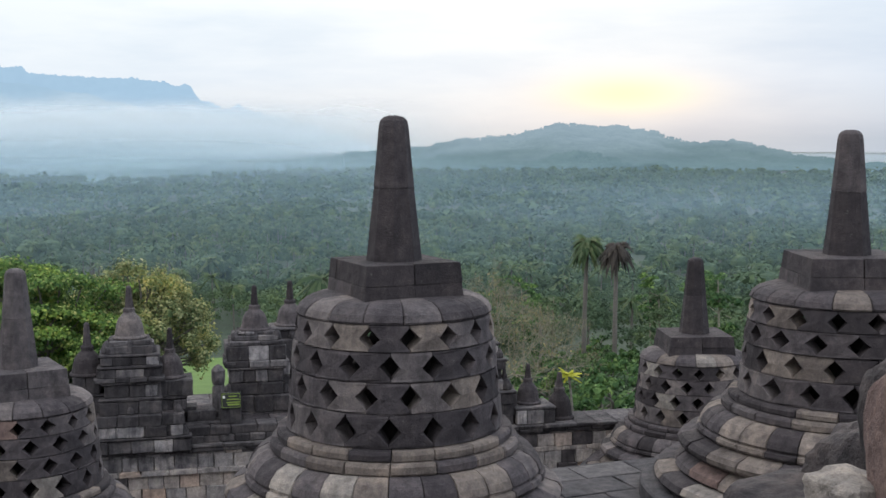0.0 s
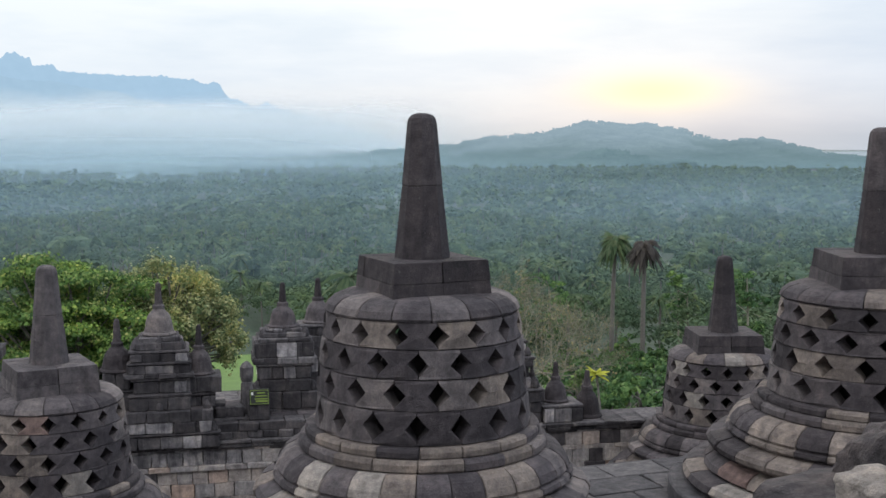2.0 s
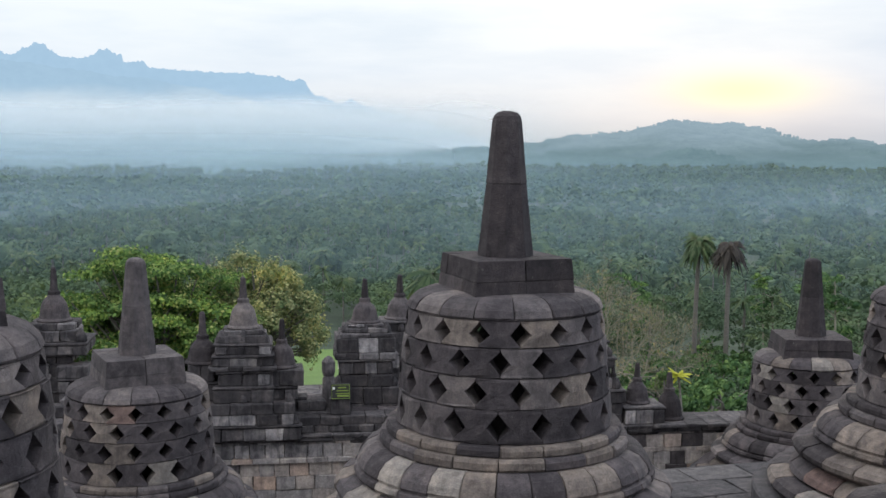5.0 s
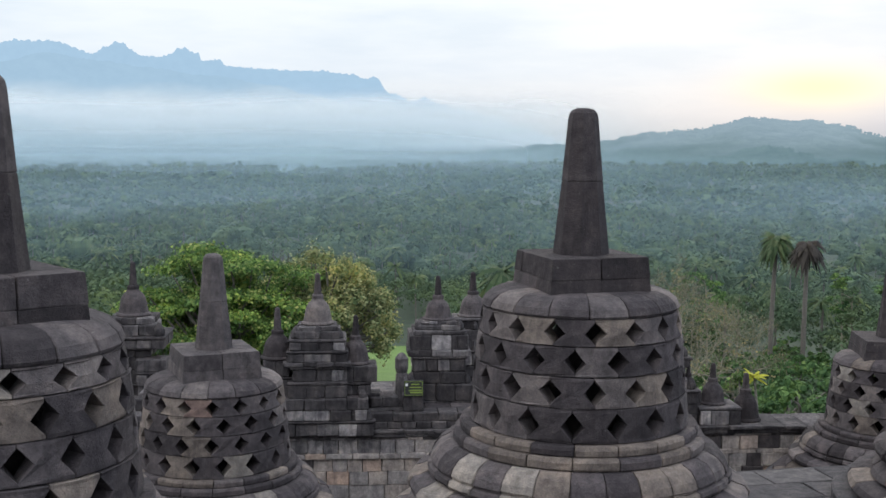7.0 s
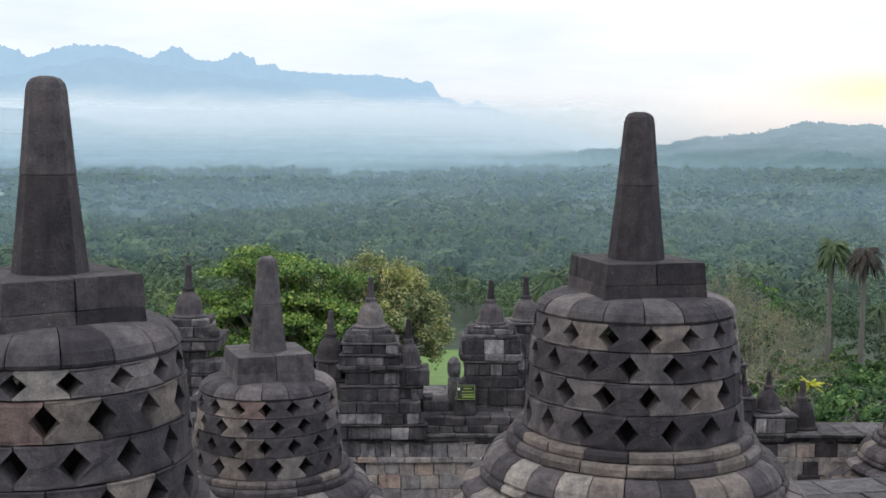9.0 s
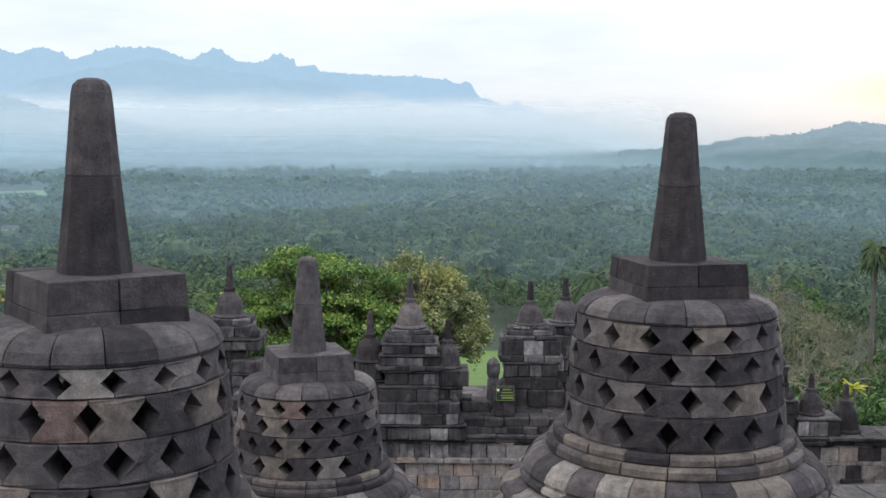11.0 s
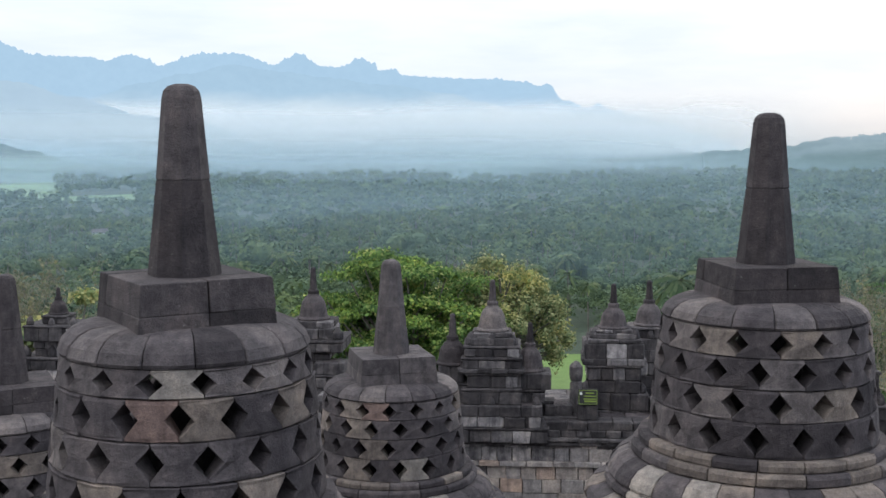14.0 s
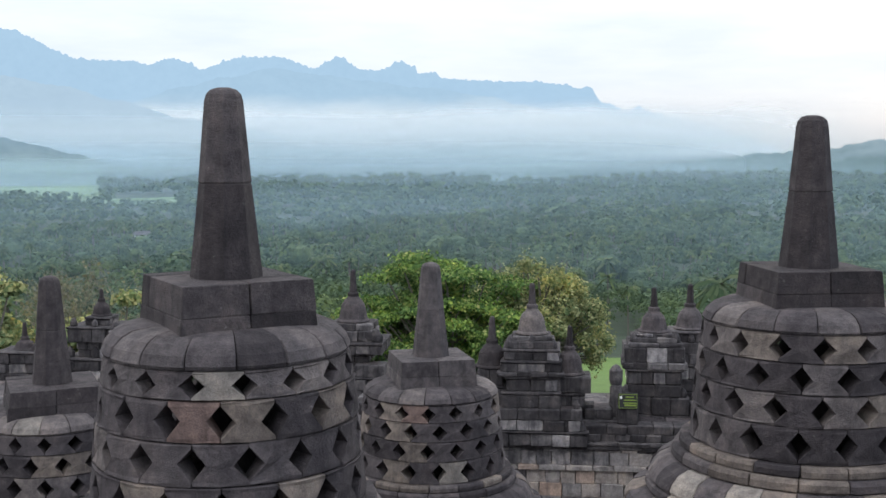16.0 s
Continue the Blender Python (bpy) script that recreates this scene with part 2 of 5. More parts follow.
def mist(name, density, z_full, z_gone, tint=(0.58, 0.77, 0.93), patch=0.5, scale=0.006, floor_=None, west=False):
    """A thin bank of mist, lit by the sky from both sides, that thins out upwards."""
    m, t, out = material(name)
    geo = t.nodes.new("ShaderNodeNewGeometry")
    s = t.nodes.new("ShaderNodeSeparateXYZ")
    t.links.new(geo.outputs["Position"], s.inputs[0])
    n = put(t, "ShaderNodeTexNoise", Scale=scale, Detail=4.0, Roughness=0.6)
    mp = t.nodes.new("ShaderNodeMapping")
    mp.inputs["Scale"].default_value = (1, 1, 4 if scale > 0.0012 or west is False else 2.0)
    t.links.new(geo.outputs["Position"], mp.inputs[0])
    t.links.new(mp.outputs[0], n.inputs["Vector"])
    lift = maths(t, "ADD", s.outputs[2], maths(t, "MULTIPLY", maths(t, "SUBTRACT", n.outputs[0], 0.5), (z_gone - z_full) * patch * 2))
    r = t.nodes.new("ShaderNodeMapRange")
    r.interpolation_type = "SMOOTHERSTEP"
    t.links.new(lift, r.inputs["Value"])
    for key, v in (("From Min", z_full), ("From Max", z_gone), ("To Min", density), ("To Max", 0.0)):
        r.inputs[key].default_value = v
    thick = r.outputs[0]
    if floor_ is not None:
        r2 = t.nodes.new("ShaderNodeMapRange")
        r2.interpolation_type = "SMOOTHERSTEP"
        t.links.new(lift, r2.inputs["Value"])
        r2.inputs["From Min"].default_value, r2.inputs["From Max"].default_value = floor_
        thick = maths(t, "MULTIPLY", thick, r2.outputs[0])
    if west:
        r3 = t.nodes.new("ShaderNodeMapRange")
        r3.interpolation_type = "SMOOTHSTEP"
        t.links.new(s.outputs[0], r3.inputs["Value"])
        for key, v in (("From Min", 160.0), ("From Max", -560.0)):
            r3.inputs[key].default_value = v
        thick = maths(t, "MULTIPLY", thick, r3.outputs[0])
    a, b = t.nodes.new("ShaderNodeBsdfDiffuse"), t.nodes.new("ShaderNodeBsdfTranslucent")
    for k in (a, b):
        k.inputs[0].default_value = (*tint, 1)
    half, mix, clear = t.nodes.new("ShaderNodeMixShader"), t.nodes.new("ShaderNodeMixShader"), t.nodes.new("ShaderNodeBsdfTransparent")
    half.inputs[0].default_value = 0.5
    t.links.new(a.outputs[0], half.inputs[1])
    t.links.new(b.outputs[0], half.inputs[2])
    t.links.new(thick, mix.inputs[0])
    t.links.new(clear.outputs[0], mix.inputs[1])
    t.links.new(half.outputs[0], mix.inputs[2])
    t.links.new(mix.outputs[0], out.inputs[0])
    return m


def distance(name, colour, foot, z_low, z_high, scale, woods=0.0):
    """Backdrop of far mountains: a glow with haze painted into its tone, graded to another tone at the foot, as into
    valley mist.
    """
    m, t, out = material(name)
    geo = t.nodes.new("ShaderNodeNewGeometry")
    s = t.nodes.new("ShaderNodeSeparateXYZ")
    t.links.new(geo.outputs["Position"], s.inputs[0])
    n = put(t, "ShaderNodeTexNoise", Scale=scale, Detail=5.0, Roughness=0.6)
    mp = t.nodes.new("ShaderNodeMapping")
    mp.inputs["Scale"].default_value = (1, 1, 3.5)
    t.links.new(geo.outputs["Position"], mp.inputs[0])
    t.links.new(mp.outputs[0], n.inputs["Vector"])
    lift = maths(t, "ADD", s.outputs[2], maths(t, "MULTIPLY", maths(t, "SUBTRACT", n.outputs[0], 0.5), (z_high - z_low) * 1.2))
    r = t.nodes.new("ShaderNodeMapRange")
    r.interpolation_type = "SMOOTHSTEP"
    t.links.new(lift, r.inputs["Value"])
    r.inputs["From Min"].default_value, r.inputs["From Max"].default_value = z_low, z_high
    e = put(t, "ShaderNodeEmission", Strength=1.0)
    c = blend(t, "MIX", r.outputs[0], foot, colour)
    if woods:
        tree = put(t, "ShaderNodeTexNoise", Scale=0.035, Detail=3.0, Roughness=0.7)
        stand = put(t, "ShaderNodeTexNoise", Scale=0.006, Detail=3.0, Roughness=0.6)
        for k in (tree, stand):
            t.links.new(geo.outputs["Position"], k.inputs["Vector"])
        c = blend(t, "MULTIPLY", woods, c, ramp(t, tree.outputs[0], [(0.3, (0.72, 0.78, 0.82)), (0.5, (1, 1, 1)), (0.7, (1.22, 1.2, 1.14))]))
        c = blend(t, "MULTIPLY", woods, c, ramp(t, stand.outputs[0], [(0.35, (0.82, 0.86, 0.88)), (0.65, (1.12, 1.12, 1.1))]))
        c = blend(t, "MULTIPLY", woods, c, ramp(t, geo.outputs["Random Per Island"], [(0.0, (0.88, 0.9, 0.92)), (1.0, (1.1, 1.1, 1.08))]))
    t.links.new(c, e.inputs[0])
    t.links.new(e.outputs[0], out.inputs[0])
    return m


# ---- building helpers ----
def mesh_of(name, verts, faces, mat, smooth=False):
    me = bpy.data.meshes.new(name)
    me.from_pydata([tuple(v) for v in verts], [], [tuple(f) for f in faces])
    me.materials.append(mat)
    if smooth:
        me.polygons.foreach_set("use_smooth", [True] * len(me.polygons))
    me.update()
    return me


def part(name, data, material_, parent, label="", m=None):
    """One mesh object under a thing; data is a bmesh or a mesh."""
    if isinstance(data, bmesh.types.BMesh):
        me = bpy.data.meshes.new(name)
        data.to_mesh(me)
        data.free()
        me.materials.append(material_)
    else:
        me = data
    ob = new(name, me)
    ob.parent = parent
    if m is not None:
        ob.matrix_basis = m
    if material_ is not None and isinstance(data, bpy.types.Mesh) and me.materials[0] != material_:
        ob.material_slots[0].link = "OBJECT"
        ob.material_slots[0].material = material_
    return tagged(ob, label)


def thing(name, at, label, category, group="", kind="", rz=0.0, scale=(1, 1, 1)):
    e = new(name)
    e.empty_display_size = 0.3
    e.matrix_basis = Matrix.LocRotScale(at, Euler((0, 0, radians(rz))), scale)
    return tagged(e, label, category, group, kind)


def box_mesh(name, sx, sy, sz, mat, bevel=0.015, jitter=0.0, rnd=random, taper=0.0):
    """A cut stone: a box on its base with chamfered, slightly uneven edges."""
    v, f = [], []
    b = min(bevel, sx * 0.2, sy * 0.2, sz * 0.2)
    levels = ((0, b), (b, 0), (sz - b, 0), (sz, b))
    for z, inset in levels:
        k = 1 - taper * z / sz
        for cx, cy in ((-1, -1), (1, -1), (1, 1), (-1, 1)):
            hx, hy = sx / 2 * k - inset, sy / 2 * k - inset
            c = b * 1.0
            for ox, oy in (((0, c), (c, 0)) if cx * cy > 0 else ((c, 0), (0, c))):
                v.append((cx * (hx - ox), cy * (hy - oy), z))
    if jitter:
        v = [(x + rnd.uniform(-jitter, jitter), y + rnd.uniform(-jitter, jitter), z + rnd.uniform(-jitter, jitter)) for x, y, z in v]
    for i in range(3):
        for j in range(8):
            f.append((i * 8 + j, i * 8 + (j + 1) % 8, i * 8 + 8 + (j + 1) % 8, i * 8 + 8 + j))
    f.append(tuple(range(7, -1, -1)))
    f.append(tuple(range(24, 32)))
    return mesh_of(name, v, f, mat)


def loft(name, sections, sides, mat, phase=0.0, smooth=False, square=False):
    """A turned or faceted upright: sections of (z, radius)."""
    v, f = [], []
    for z, r in sections:
        for k in range(sides):
            a = 2 * math.pi * k / sides + phase
            v.append((r * math.cos(a), r * math.sin(a), z))
    for i in range(len(sections) - 1):
        for k in range(sides):
            n = (k + 1) % sides
            f.append((i * sides + k, i * sides + n, (i + 1) * sides + n, (i + 1) * sides + k))
    f.append(tuple(range(sides - 1, -1, -1)))
    f.append(tuple(range((len(sections) - 1) * sides, len(sections) * sides)))
    return mesh_of(name, v, f, mat, smooth)


def ring_mesh(name, profile, inner, n, mat, gap=0.006, segs=4, jitter=0.006, rnd=random):
    """One stone of a ring course: the profile (r, z), bottom to top, swept through the n-th part of a turn."""
    half = math.pi / n
    cols = [-1.0, -0.93] + [-0.93 + 1.86 * k / segs for k in range(1, segs)] + [0.93, 1.0]
    dz, dr = rnd.uniform(-jitter, jitter) * 0.5, rnd.uniform(-jitter, jitter)
    v, f = [], []
    m = len(profile) + 2
    for c in cols:
        end = abs(c) > 0.99
        a = c * (half - gap / profile[0][0])
        pts = []
        for i, (r, z) in enumerate(profile):
            rr = r + dr - (0.008 if end else 0)
            zz = z + dz * (1 if 0 < i < len(profile) - 1 else 0)
            pts.append((rr + rnd.uniform(-1, 1) * jitter * 0.4, zz))
        pts += [(inner, profile[-1][1]), (inner, profile[0][1])]
        v += [(r * math.cos(a), r * math.sin(a), z) for r, z in pts]
    for i in range(len(cols) - 1):
        for j in range(m):
            k = (j + 1) % m
            f.append((i * m + j, (i + 1) * m + j, (i + 1) * m + k, i * m + k))
    f.append(tuple(range(m)))
    f.append(tuple(range(len(cols) * m - 1, (len(cols) - 1) * m - 1, -1)))
    return mesh_of(name, v, f, mat)


def waisted_mesh(name, r0, r1, h, n, mat, rnd, waist=0.48, depth=0.2):
    """A lattice stone, narrow at mid height, so that two neighbours leave a lozenge between them."""
    half = math.pi / n
    j = lambda s: rnd.uniform(-s, s)
    wl, wr = -waist + j(0.05), waist + j(0.05)
    mh = 0.5 + j(0.04)
    e = 0.985
    rows = [(0.004 / h, -e, e), (0.11, -e + j(0.015), e + j(0.015)), (mh, wl, wr), (0.89, -e + j(0.015), e + j(0.015)), (1 - 0.004 / h, -e, e)]
    bev = 0.006

    def point(u, t, r_off):
        r = r0 + (r1 - r0) * t + r_off
        a = u * half
        return (r * math.cos(a), r * math.sin(a), t * h)

    v, f = [], []
    lay = []
    dr = j(0.008)
    for inset, off in ((bev, dr), (0.0, dr - bev), (0.0, -depth)):
        ids = []
        for i, (t, a, b) in enumerate(rows):
            t2 = t + (inset / h if i == 0 else -inset / h if i == 4 else 0)
            ia = inset / (r0 * half)
            row = []
            for u in (a + ia, (a + b) / 2, b - ia):
                row.append(len(v))
                v.append(point(u + j(0.012), min(1.0, max(0.0, t2 + j(0.012))), off + (j(0.008) if inset else 0)))
            ids.append(row)
        lay.append(ids)
    for ids, flip in ((lay[0], False), (lay[2], True)):
        for i in range(4):
            for k in range(2):
                q = (ids[i][k], ids[i][k + 1], ids[i + 1][k + 1], ids[i + 1][k])
                f.append(q[::-1] if flip else q)
    loops = []
    for ids in lay:
        loops.append(ids[0] + [ids[i][2] for i in (1, 2, 3)] + ids[4][::-1] + [ids[i][0] for i in (3, 2, 1)])
    for a, b in ((loops[0], loops[1]), (loops[1], loops[2])):
        for k in range(len(a)):
            n2 = (k + 1) % len(a)
            f.append((a[n2], a[k], b[k], b[n2]))
    return mesh_of(name, v, f, mat)


# ---- the large structure ----
CENTRE = Vector((9.05, -5.4, 0))
PLAIN = -54.0


def ground_z(x, y):
    r = math.hypot(x, y)
    knots = ((0, -9), (32, -11), (50, -14.5), (80, -18.5), (130, -28), (200, -37), (350, -46), (700, PLAIN))
    z = PLAIN
    for (a, za), (b, zb) in zip(knots, knots[1:]):
        if a <= r < b:
            z = za + (zb - za) * (r - a) / (b - a)
            break
    if r > 130:
        z += 1.8 * noise.noise(Vector((x * 0.006, y * 0.006, 0))) * min(1, (r - 130) / 200)
    return z


def polar_sheet(name, radii, az0, az1, n, height, mat, label, kind="structure", category="ground", smooth=True):
    v, f = [], []
    for r in radii:
        for k in range(n + 1):
            a = radians(az0 + (az1 - az0) * k / n)
            x, y = -r * math.sin(a), r * math.cos(a)
            v.append((x, y, height(x, y)))
    for i in range(len(radii) - 1):
        for k in range(n):
            q = i * (n + 1) + k
            f.append((q, q + n + 1, q + n + 2, q + 1))
    return tagged(new(name, mesh_of(name, v, f, mat, smooth)), label, category, "", kind)


radii = [0.5, 15, 32, 42, 50, 58, 66, 74, 82, 95, 110, 130, 160, 200, 240, 300, 370, 450, 550, 700, 820, 900, 980, 1060, 1140, 1220, 1320, 1500, 1800, 2300, 3000, 4000, 4950]
polar_sheet("ground", radii, -180, 180, 240, ground_z, UNDERGROWTH, "dark green jungle floor of a wide river plain")


def patch(name, az0, az1, r0, r1, lift, mat, label):
    return polar_sheet(name, [r0 + (r1 - r0) * k / 6 for k in range(7)], az0, az1, 16, lambda x, y: ground_z(x, y) + lift, mat, label, "structure", "field")


FIELDS = [(12.5, 17.0, 1560, 1690), (35.2, 43.0, 1200, 1640), (31.5, 36.0, 1070, 1200), (31.6, 33.5, 1480, 1560)]
patch("lawn", 8.6, 13.4, 100, 226, 0.3, LAWN, "mown bright green lawn below the temple wall")
for a in FIELDS:
    patch("rice_field", *a, 0.5, FIELD, "pale green rice field between dark woods")


def profile_at(points, az):
    """Elevation of a skyline given as (azimuth, elevation) knots in falling azimuth."""
    for (a, ea), (b, eb) in zip(points, points[1:]):
        if a >= az >= b:
            s = (a - az) / (a - b)
            s = s * s * (3 - 2 * s)
            return ea + (eb - ea) * s
    return points[0][1] if az > points[0][0] else points[-1][1]


def ridge(name, points, r_foot, r_top, rough, mat, label, step=0.12, rows=12, fray=1.0, kind="structure", category="hill"):
    """A hill or mountain range whose skyline follows the knots; the slope leans back from foot to top."""
    a0, a1 = points[0][0], points[-1][0]
    n = int((a0 - a1) / step)
    v, f = [], []
    for j in range(rows + 2):
        s = min(1.0, j / rows)
        for k in range(n + 1):
            az = a0 + (a1 - a0) * k / n
            r = r_foot + (r_top - r_foot) * s
            if j > rows:
                r = r_top * 1.06
            top = EYE + r_top * math.tan(radians(profile_at(points, az)))
            z = PLAIN - 6 + (top - PLAIN + 6) * (s ** 0.8)
            x, y = -r * math.sin(radians(az)), r * math.cos(radians(az))
            d = noise.fractal(Vector((x, y, z * 2)) * rough[0], 0.9, 2.1, 5) * rough[1]
            z += d * (s ** 0.5) if j <= rows else -0.3 * (top - PLAIN)
            if s == 1.0 and j <= rows:
                z += fray * (abs(noise.noise(Vector((x, y, 3)) * 0.05)) * 5 + abs(noise.noise(Vector((x, y, 9)) * 0.13)) * 3 - 3)
            v.append((x, y, z))
    for j in range(rows + 1):
        for k in range(n):
            q = j * (n + 1) + k
            f.append((q, q + 1, q + n + 2, q + n + 1))
    return tagged(new(name, mesh_of(name, v, f, mat)), label, category, "", kind)


def slope_place(points, r_foot, r_top, az, s):
    """A point on a ridge's face, s from foot to crest."""
    r = r_foot + (r_top - r_foot) * s
    top = EYE + r_top * math.tan(radians(profile_at(points, az)))
    return -r * math.sin(radians(az)), r * math.cos(radians(az)), PLAIN - 6 + (top - PLAIN + 6) * (s ** 0.8)


FAR = [(47.0, 5.6), (39.25, 5.03), (35.65, 3.71), (33.52, 3.67), (32.84, 3.53), (31.87, 3.83), (30.97, 3.66), (30.59, 3.36), (28.43, 3.95), (26.77, 3.94), (25.18, 3.43), (24.0, 3.94), (22.9, 3.39), (22.15, 3.33), (21.02, 3.78), (20.34, 3.53), (20.24, 3.2), (19.4, 3.23), (19.1, 2.99), (17.37, 2.91), (15.21, 2.8), (13.06, 2.66), (12.85, 2.46), (12.13, 2.54), (11.32, 1.8), (10.25, 1.39), (9.86, 1.56), (8.14, 1.07), (6.32, 0.67), (5.28, 0.24), (2.0, -0.8)]
MID_A = [(47.0, 3.6), (39.32, 2.83), (36.92, 2.49), (34.45, 1.8), (31.15, 1.05), (28.27, 0.55), (25.62, -0.25), (21.0, -1.2)]
MID_B = [(34.0, 1.6), (31.12, 2.5), (29.29, 2.95), (27.18, 3.4), (25.58, 3.2), (22.91, 2.83), (19.67, 2.48), (16.69, 2.08), (15.34, 1.68), (12.5, 1.0), (7.85, -0.3)]
LOW = [(47.0, 0.9), (39.41, 0.13), (37.97, -0.2), (36.26, -0.54), (34.52, -1.04), (33.0, -1.5), (31.2, -1.9)]
RIGHT = [(14.5, -1.9), (11.91, -1.48), (11.13, -1.26), (10.47, -1.19), (10.08, -1.36), (9.28, -1.41), (7.95, -1.17), (6.07, -1.0), (3.64, -0.7), (0.65, -0.48), (-0.03, -0.28), (-1.25, -0.08), (-3.15, 0.05), (-4.23, 0.25), (-5.03, 0.49), (-5.5, 0.63), (-7.71, 0.47), (-8.38, 0.56), (-8.91, 0.41), (-10.23, 0.22), (-10.63, -0.05), (-11.81, -0.26), (-13.75, -0.17), (-15.54, -0.57), (-17.05, -0.92), (-19.75, -1.19), (-28, -1.7)]
MIDDLE = [(2.0, -2.2), (-2.61, -1.64), (-4.51, -1.25), (-5.45, -0.88), (-6.39, -0.7), (-7.2, -0.77), (-8.0, -1.04), (-9.6, -1.54), (-12.5, -1.95)]
NEAR_HILL = [(3.0, -2.75), (-0.44, -2.6), (-2.62, -2.35), (-4.24, -2.08), (-5.86, -1.68), (-7.21, -1.65), (-8.27, -1.43), (-10.45, -1.36), (-11.0, -1.58), (-12.23, -1.66), (-12.85, -1.89), (-14.56, -2.01), (-20.46, -2.2), (-26, -2.3)]
# self-lit colours with distance haze painted in, graded by height
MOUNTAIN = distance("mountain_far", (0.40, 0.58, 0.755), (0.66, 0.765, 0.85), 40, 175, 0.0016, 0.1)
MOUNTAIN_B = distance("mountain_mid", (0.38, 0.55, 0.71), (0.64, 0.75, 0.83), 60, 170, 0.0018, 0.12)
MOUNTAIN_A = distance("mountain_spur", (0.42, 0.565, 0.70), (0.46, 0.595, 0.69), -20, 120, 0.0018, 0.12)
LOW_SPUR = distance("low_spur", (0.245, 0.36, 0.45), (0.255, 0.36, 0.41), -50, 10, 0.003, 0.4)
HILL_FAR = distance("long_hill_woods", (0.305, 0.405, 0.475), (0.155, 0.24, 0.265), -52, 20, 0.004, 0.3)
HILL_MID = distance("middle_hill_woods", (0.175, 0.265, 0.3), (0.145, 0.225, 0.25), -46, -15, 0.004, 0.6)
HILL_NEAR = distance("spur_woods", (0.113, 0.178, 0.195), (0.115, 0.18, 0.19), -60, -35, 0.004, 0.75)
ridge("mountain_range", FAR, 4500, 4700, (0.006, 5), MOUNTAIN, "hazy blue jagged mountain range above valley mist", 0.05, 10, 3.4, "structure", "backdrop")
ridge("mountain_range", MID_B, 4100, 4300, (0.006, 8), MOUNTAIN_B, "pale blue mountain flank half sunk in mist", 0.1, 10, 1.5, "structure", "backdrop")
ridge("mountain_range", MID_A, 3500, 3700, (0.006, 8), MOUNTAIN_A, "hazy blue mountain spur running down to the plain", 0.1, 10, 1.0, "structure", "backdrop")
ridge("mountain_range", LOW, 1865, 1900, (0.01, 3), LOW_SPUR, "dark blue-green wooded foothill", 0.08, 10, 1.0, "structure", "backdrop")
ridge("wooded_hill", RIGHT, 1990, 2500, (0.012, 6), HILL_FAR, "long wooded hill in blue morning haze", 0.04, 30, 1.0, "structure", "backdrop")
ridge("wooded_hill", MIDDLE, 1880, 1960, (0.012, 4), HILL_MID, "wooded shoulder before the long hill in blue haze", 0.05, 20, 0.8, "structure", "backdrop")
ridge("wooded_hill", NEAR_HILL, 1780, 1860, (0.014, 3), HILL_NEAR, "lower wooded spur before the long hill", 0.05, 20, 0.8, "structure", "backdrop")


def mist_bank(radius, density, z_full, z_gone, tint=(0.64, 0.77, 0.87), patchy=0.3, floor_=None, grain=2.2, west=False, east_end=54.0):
    """A wavy curtain of mist, also standing in for distance haze, thin at the treetops, denser above them, gone higher
    up.
    """
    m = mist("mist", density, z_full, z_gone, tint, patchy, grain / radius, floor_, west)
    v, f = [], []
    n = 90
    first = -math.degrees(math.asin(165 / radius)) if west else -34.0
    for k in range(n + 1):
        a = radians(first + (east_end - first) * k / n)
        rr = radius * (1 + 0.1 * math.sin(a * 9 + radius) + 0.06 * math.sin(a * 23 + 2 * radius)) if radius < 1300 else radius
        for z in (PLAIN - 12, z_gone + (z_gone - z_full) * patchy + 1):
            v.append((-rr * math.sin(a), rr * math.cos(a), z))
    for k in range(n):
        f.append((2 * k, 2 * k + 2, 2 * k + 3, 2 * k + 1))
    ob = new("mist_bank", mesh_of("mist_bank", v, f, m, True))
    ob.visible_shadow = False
    return tagged(ob, "thin curtain of pale blue morning mist and distance haze", "mist", "mist over the plain", "stuff")


# low curtains imitate distance haze; its darker, shaded blue is in the tint
LOW_HAZE_TINT = (0.43, 0.61, 0.75)
mist_bank(225, 0.065, -18, -8, LOW_HAZE_TINT, 0.1, (-32, -18))
mist_bank(330, 0.08, -18, -11, LOW_HAZE_TINT, 0.1, (-40, -24))
mist_bank(470, 0.12, -19, -12, LOW_HAZE_TINT, 0.1, (-44, -26))
mist_bank(660, 0.15, -22, -13, LOW_HAZE_TINT, 0.1, (-48, -30))
mist_bank(900, 0.11, -25, -17, LOW_HAZE_TINT, 0.1)
mist_bank(1180, 0.1, -29, -19, LOW_HAZE_TINT, 0.15)
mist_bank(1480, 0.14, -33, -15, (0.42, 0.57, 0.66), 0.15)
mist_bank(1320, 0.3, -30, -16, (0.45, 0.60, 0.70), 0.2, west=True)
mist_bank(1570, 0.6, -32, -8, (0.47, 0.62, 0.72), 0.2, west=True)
# added haze-toned sheet that hides the ground's far edge behind the eastern crest
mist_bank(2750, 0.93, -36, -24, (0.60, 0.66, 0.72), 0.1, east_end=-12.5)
# the bluish foot of the valley mist, its dimness put into the tint, then paler layers behind it
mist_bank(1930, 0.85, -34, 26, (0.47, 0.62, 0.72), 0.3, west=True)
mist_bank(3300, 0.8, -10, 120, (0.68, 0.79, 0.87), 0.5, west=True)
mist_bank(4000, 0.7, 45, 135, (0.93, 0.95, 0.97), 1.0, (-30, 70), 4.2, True)


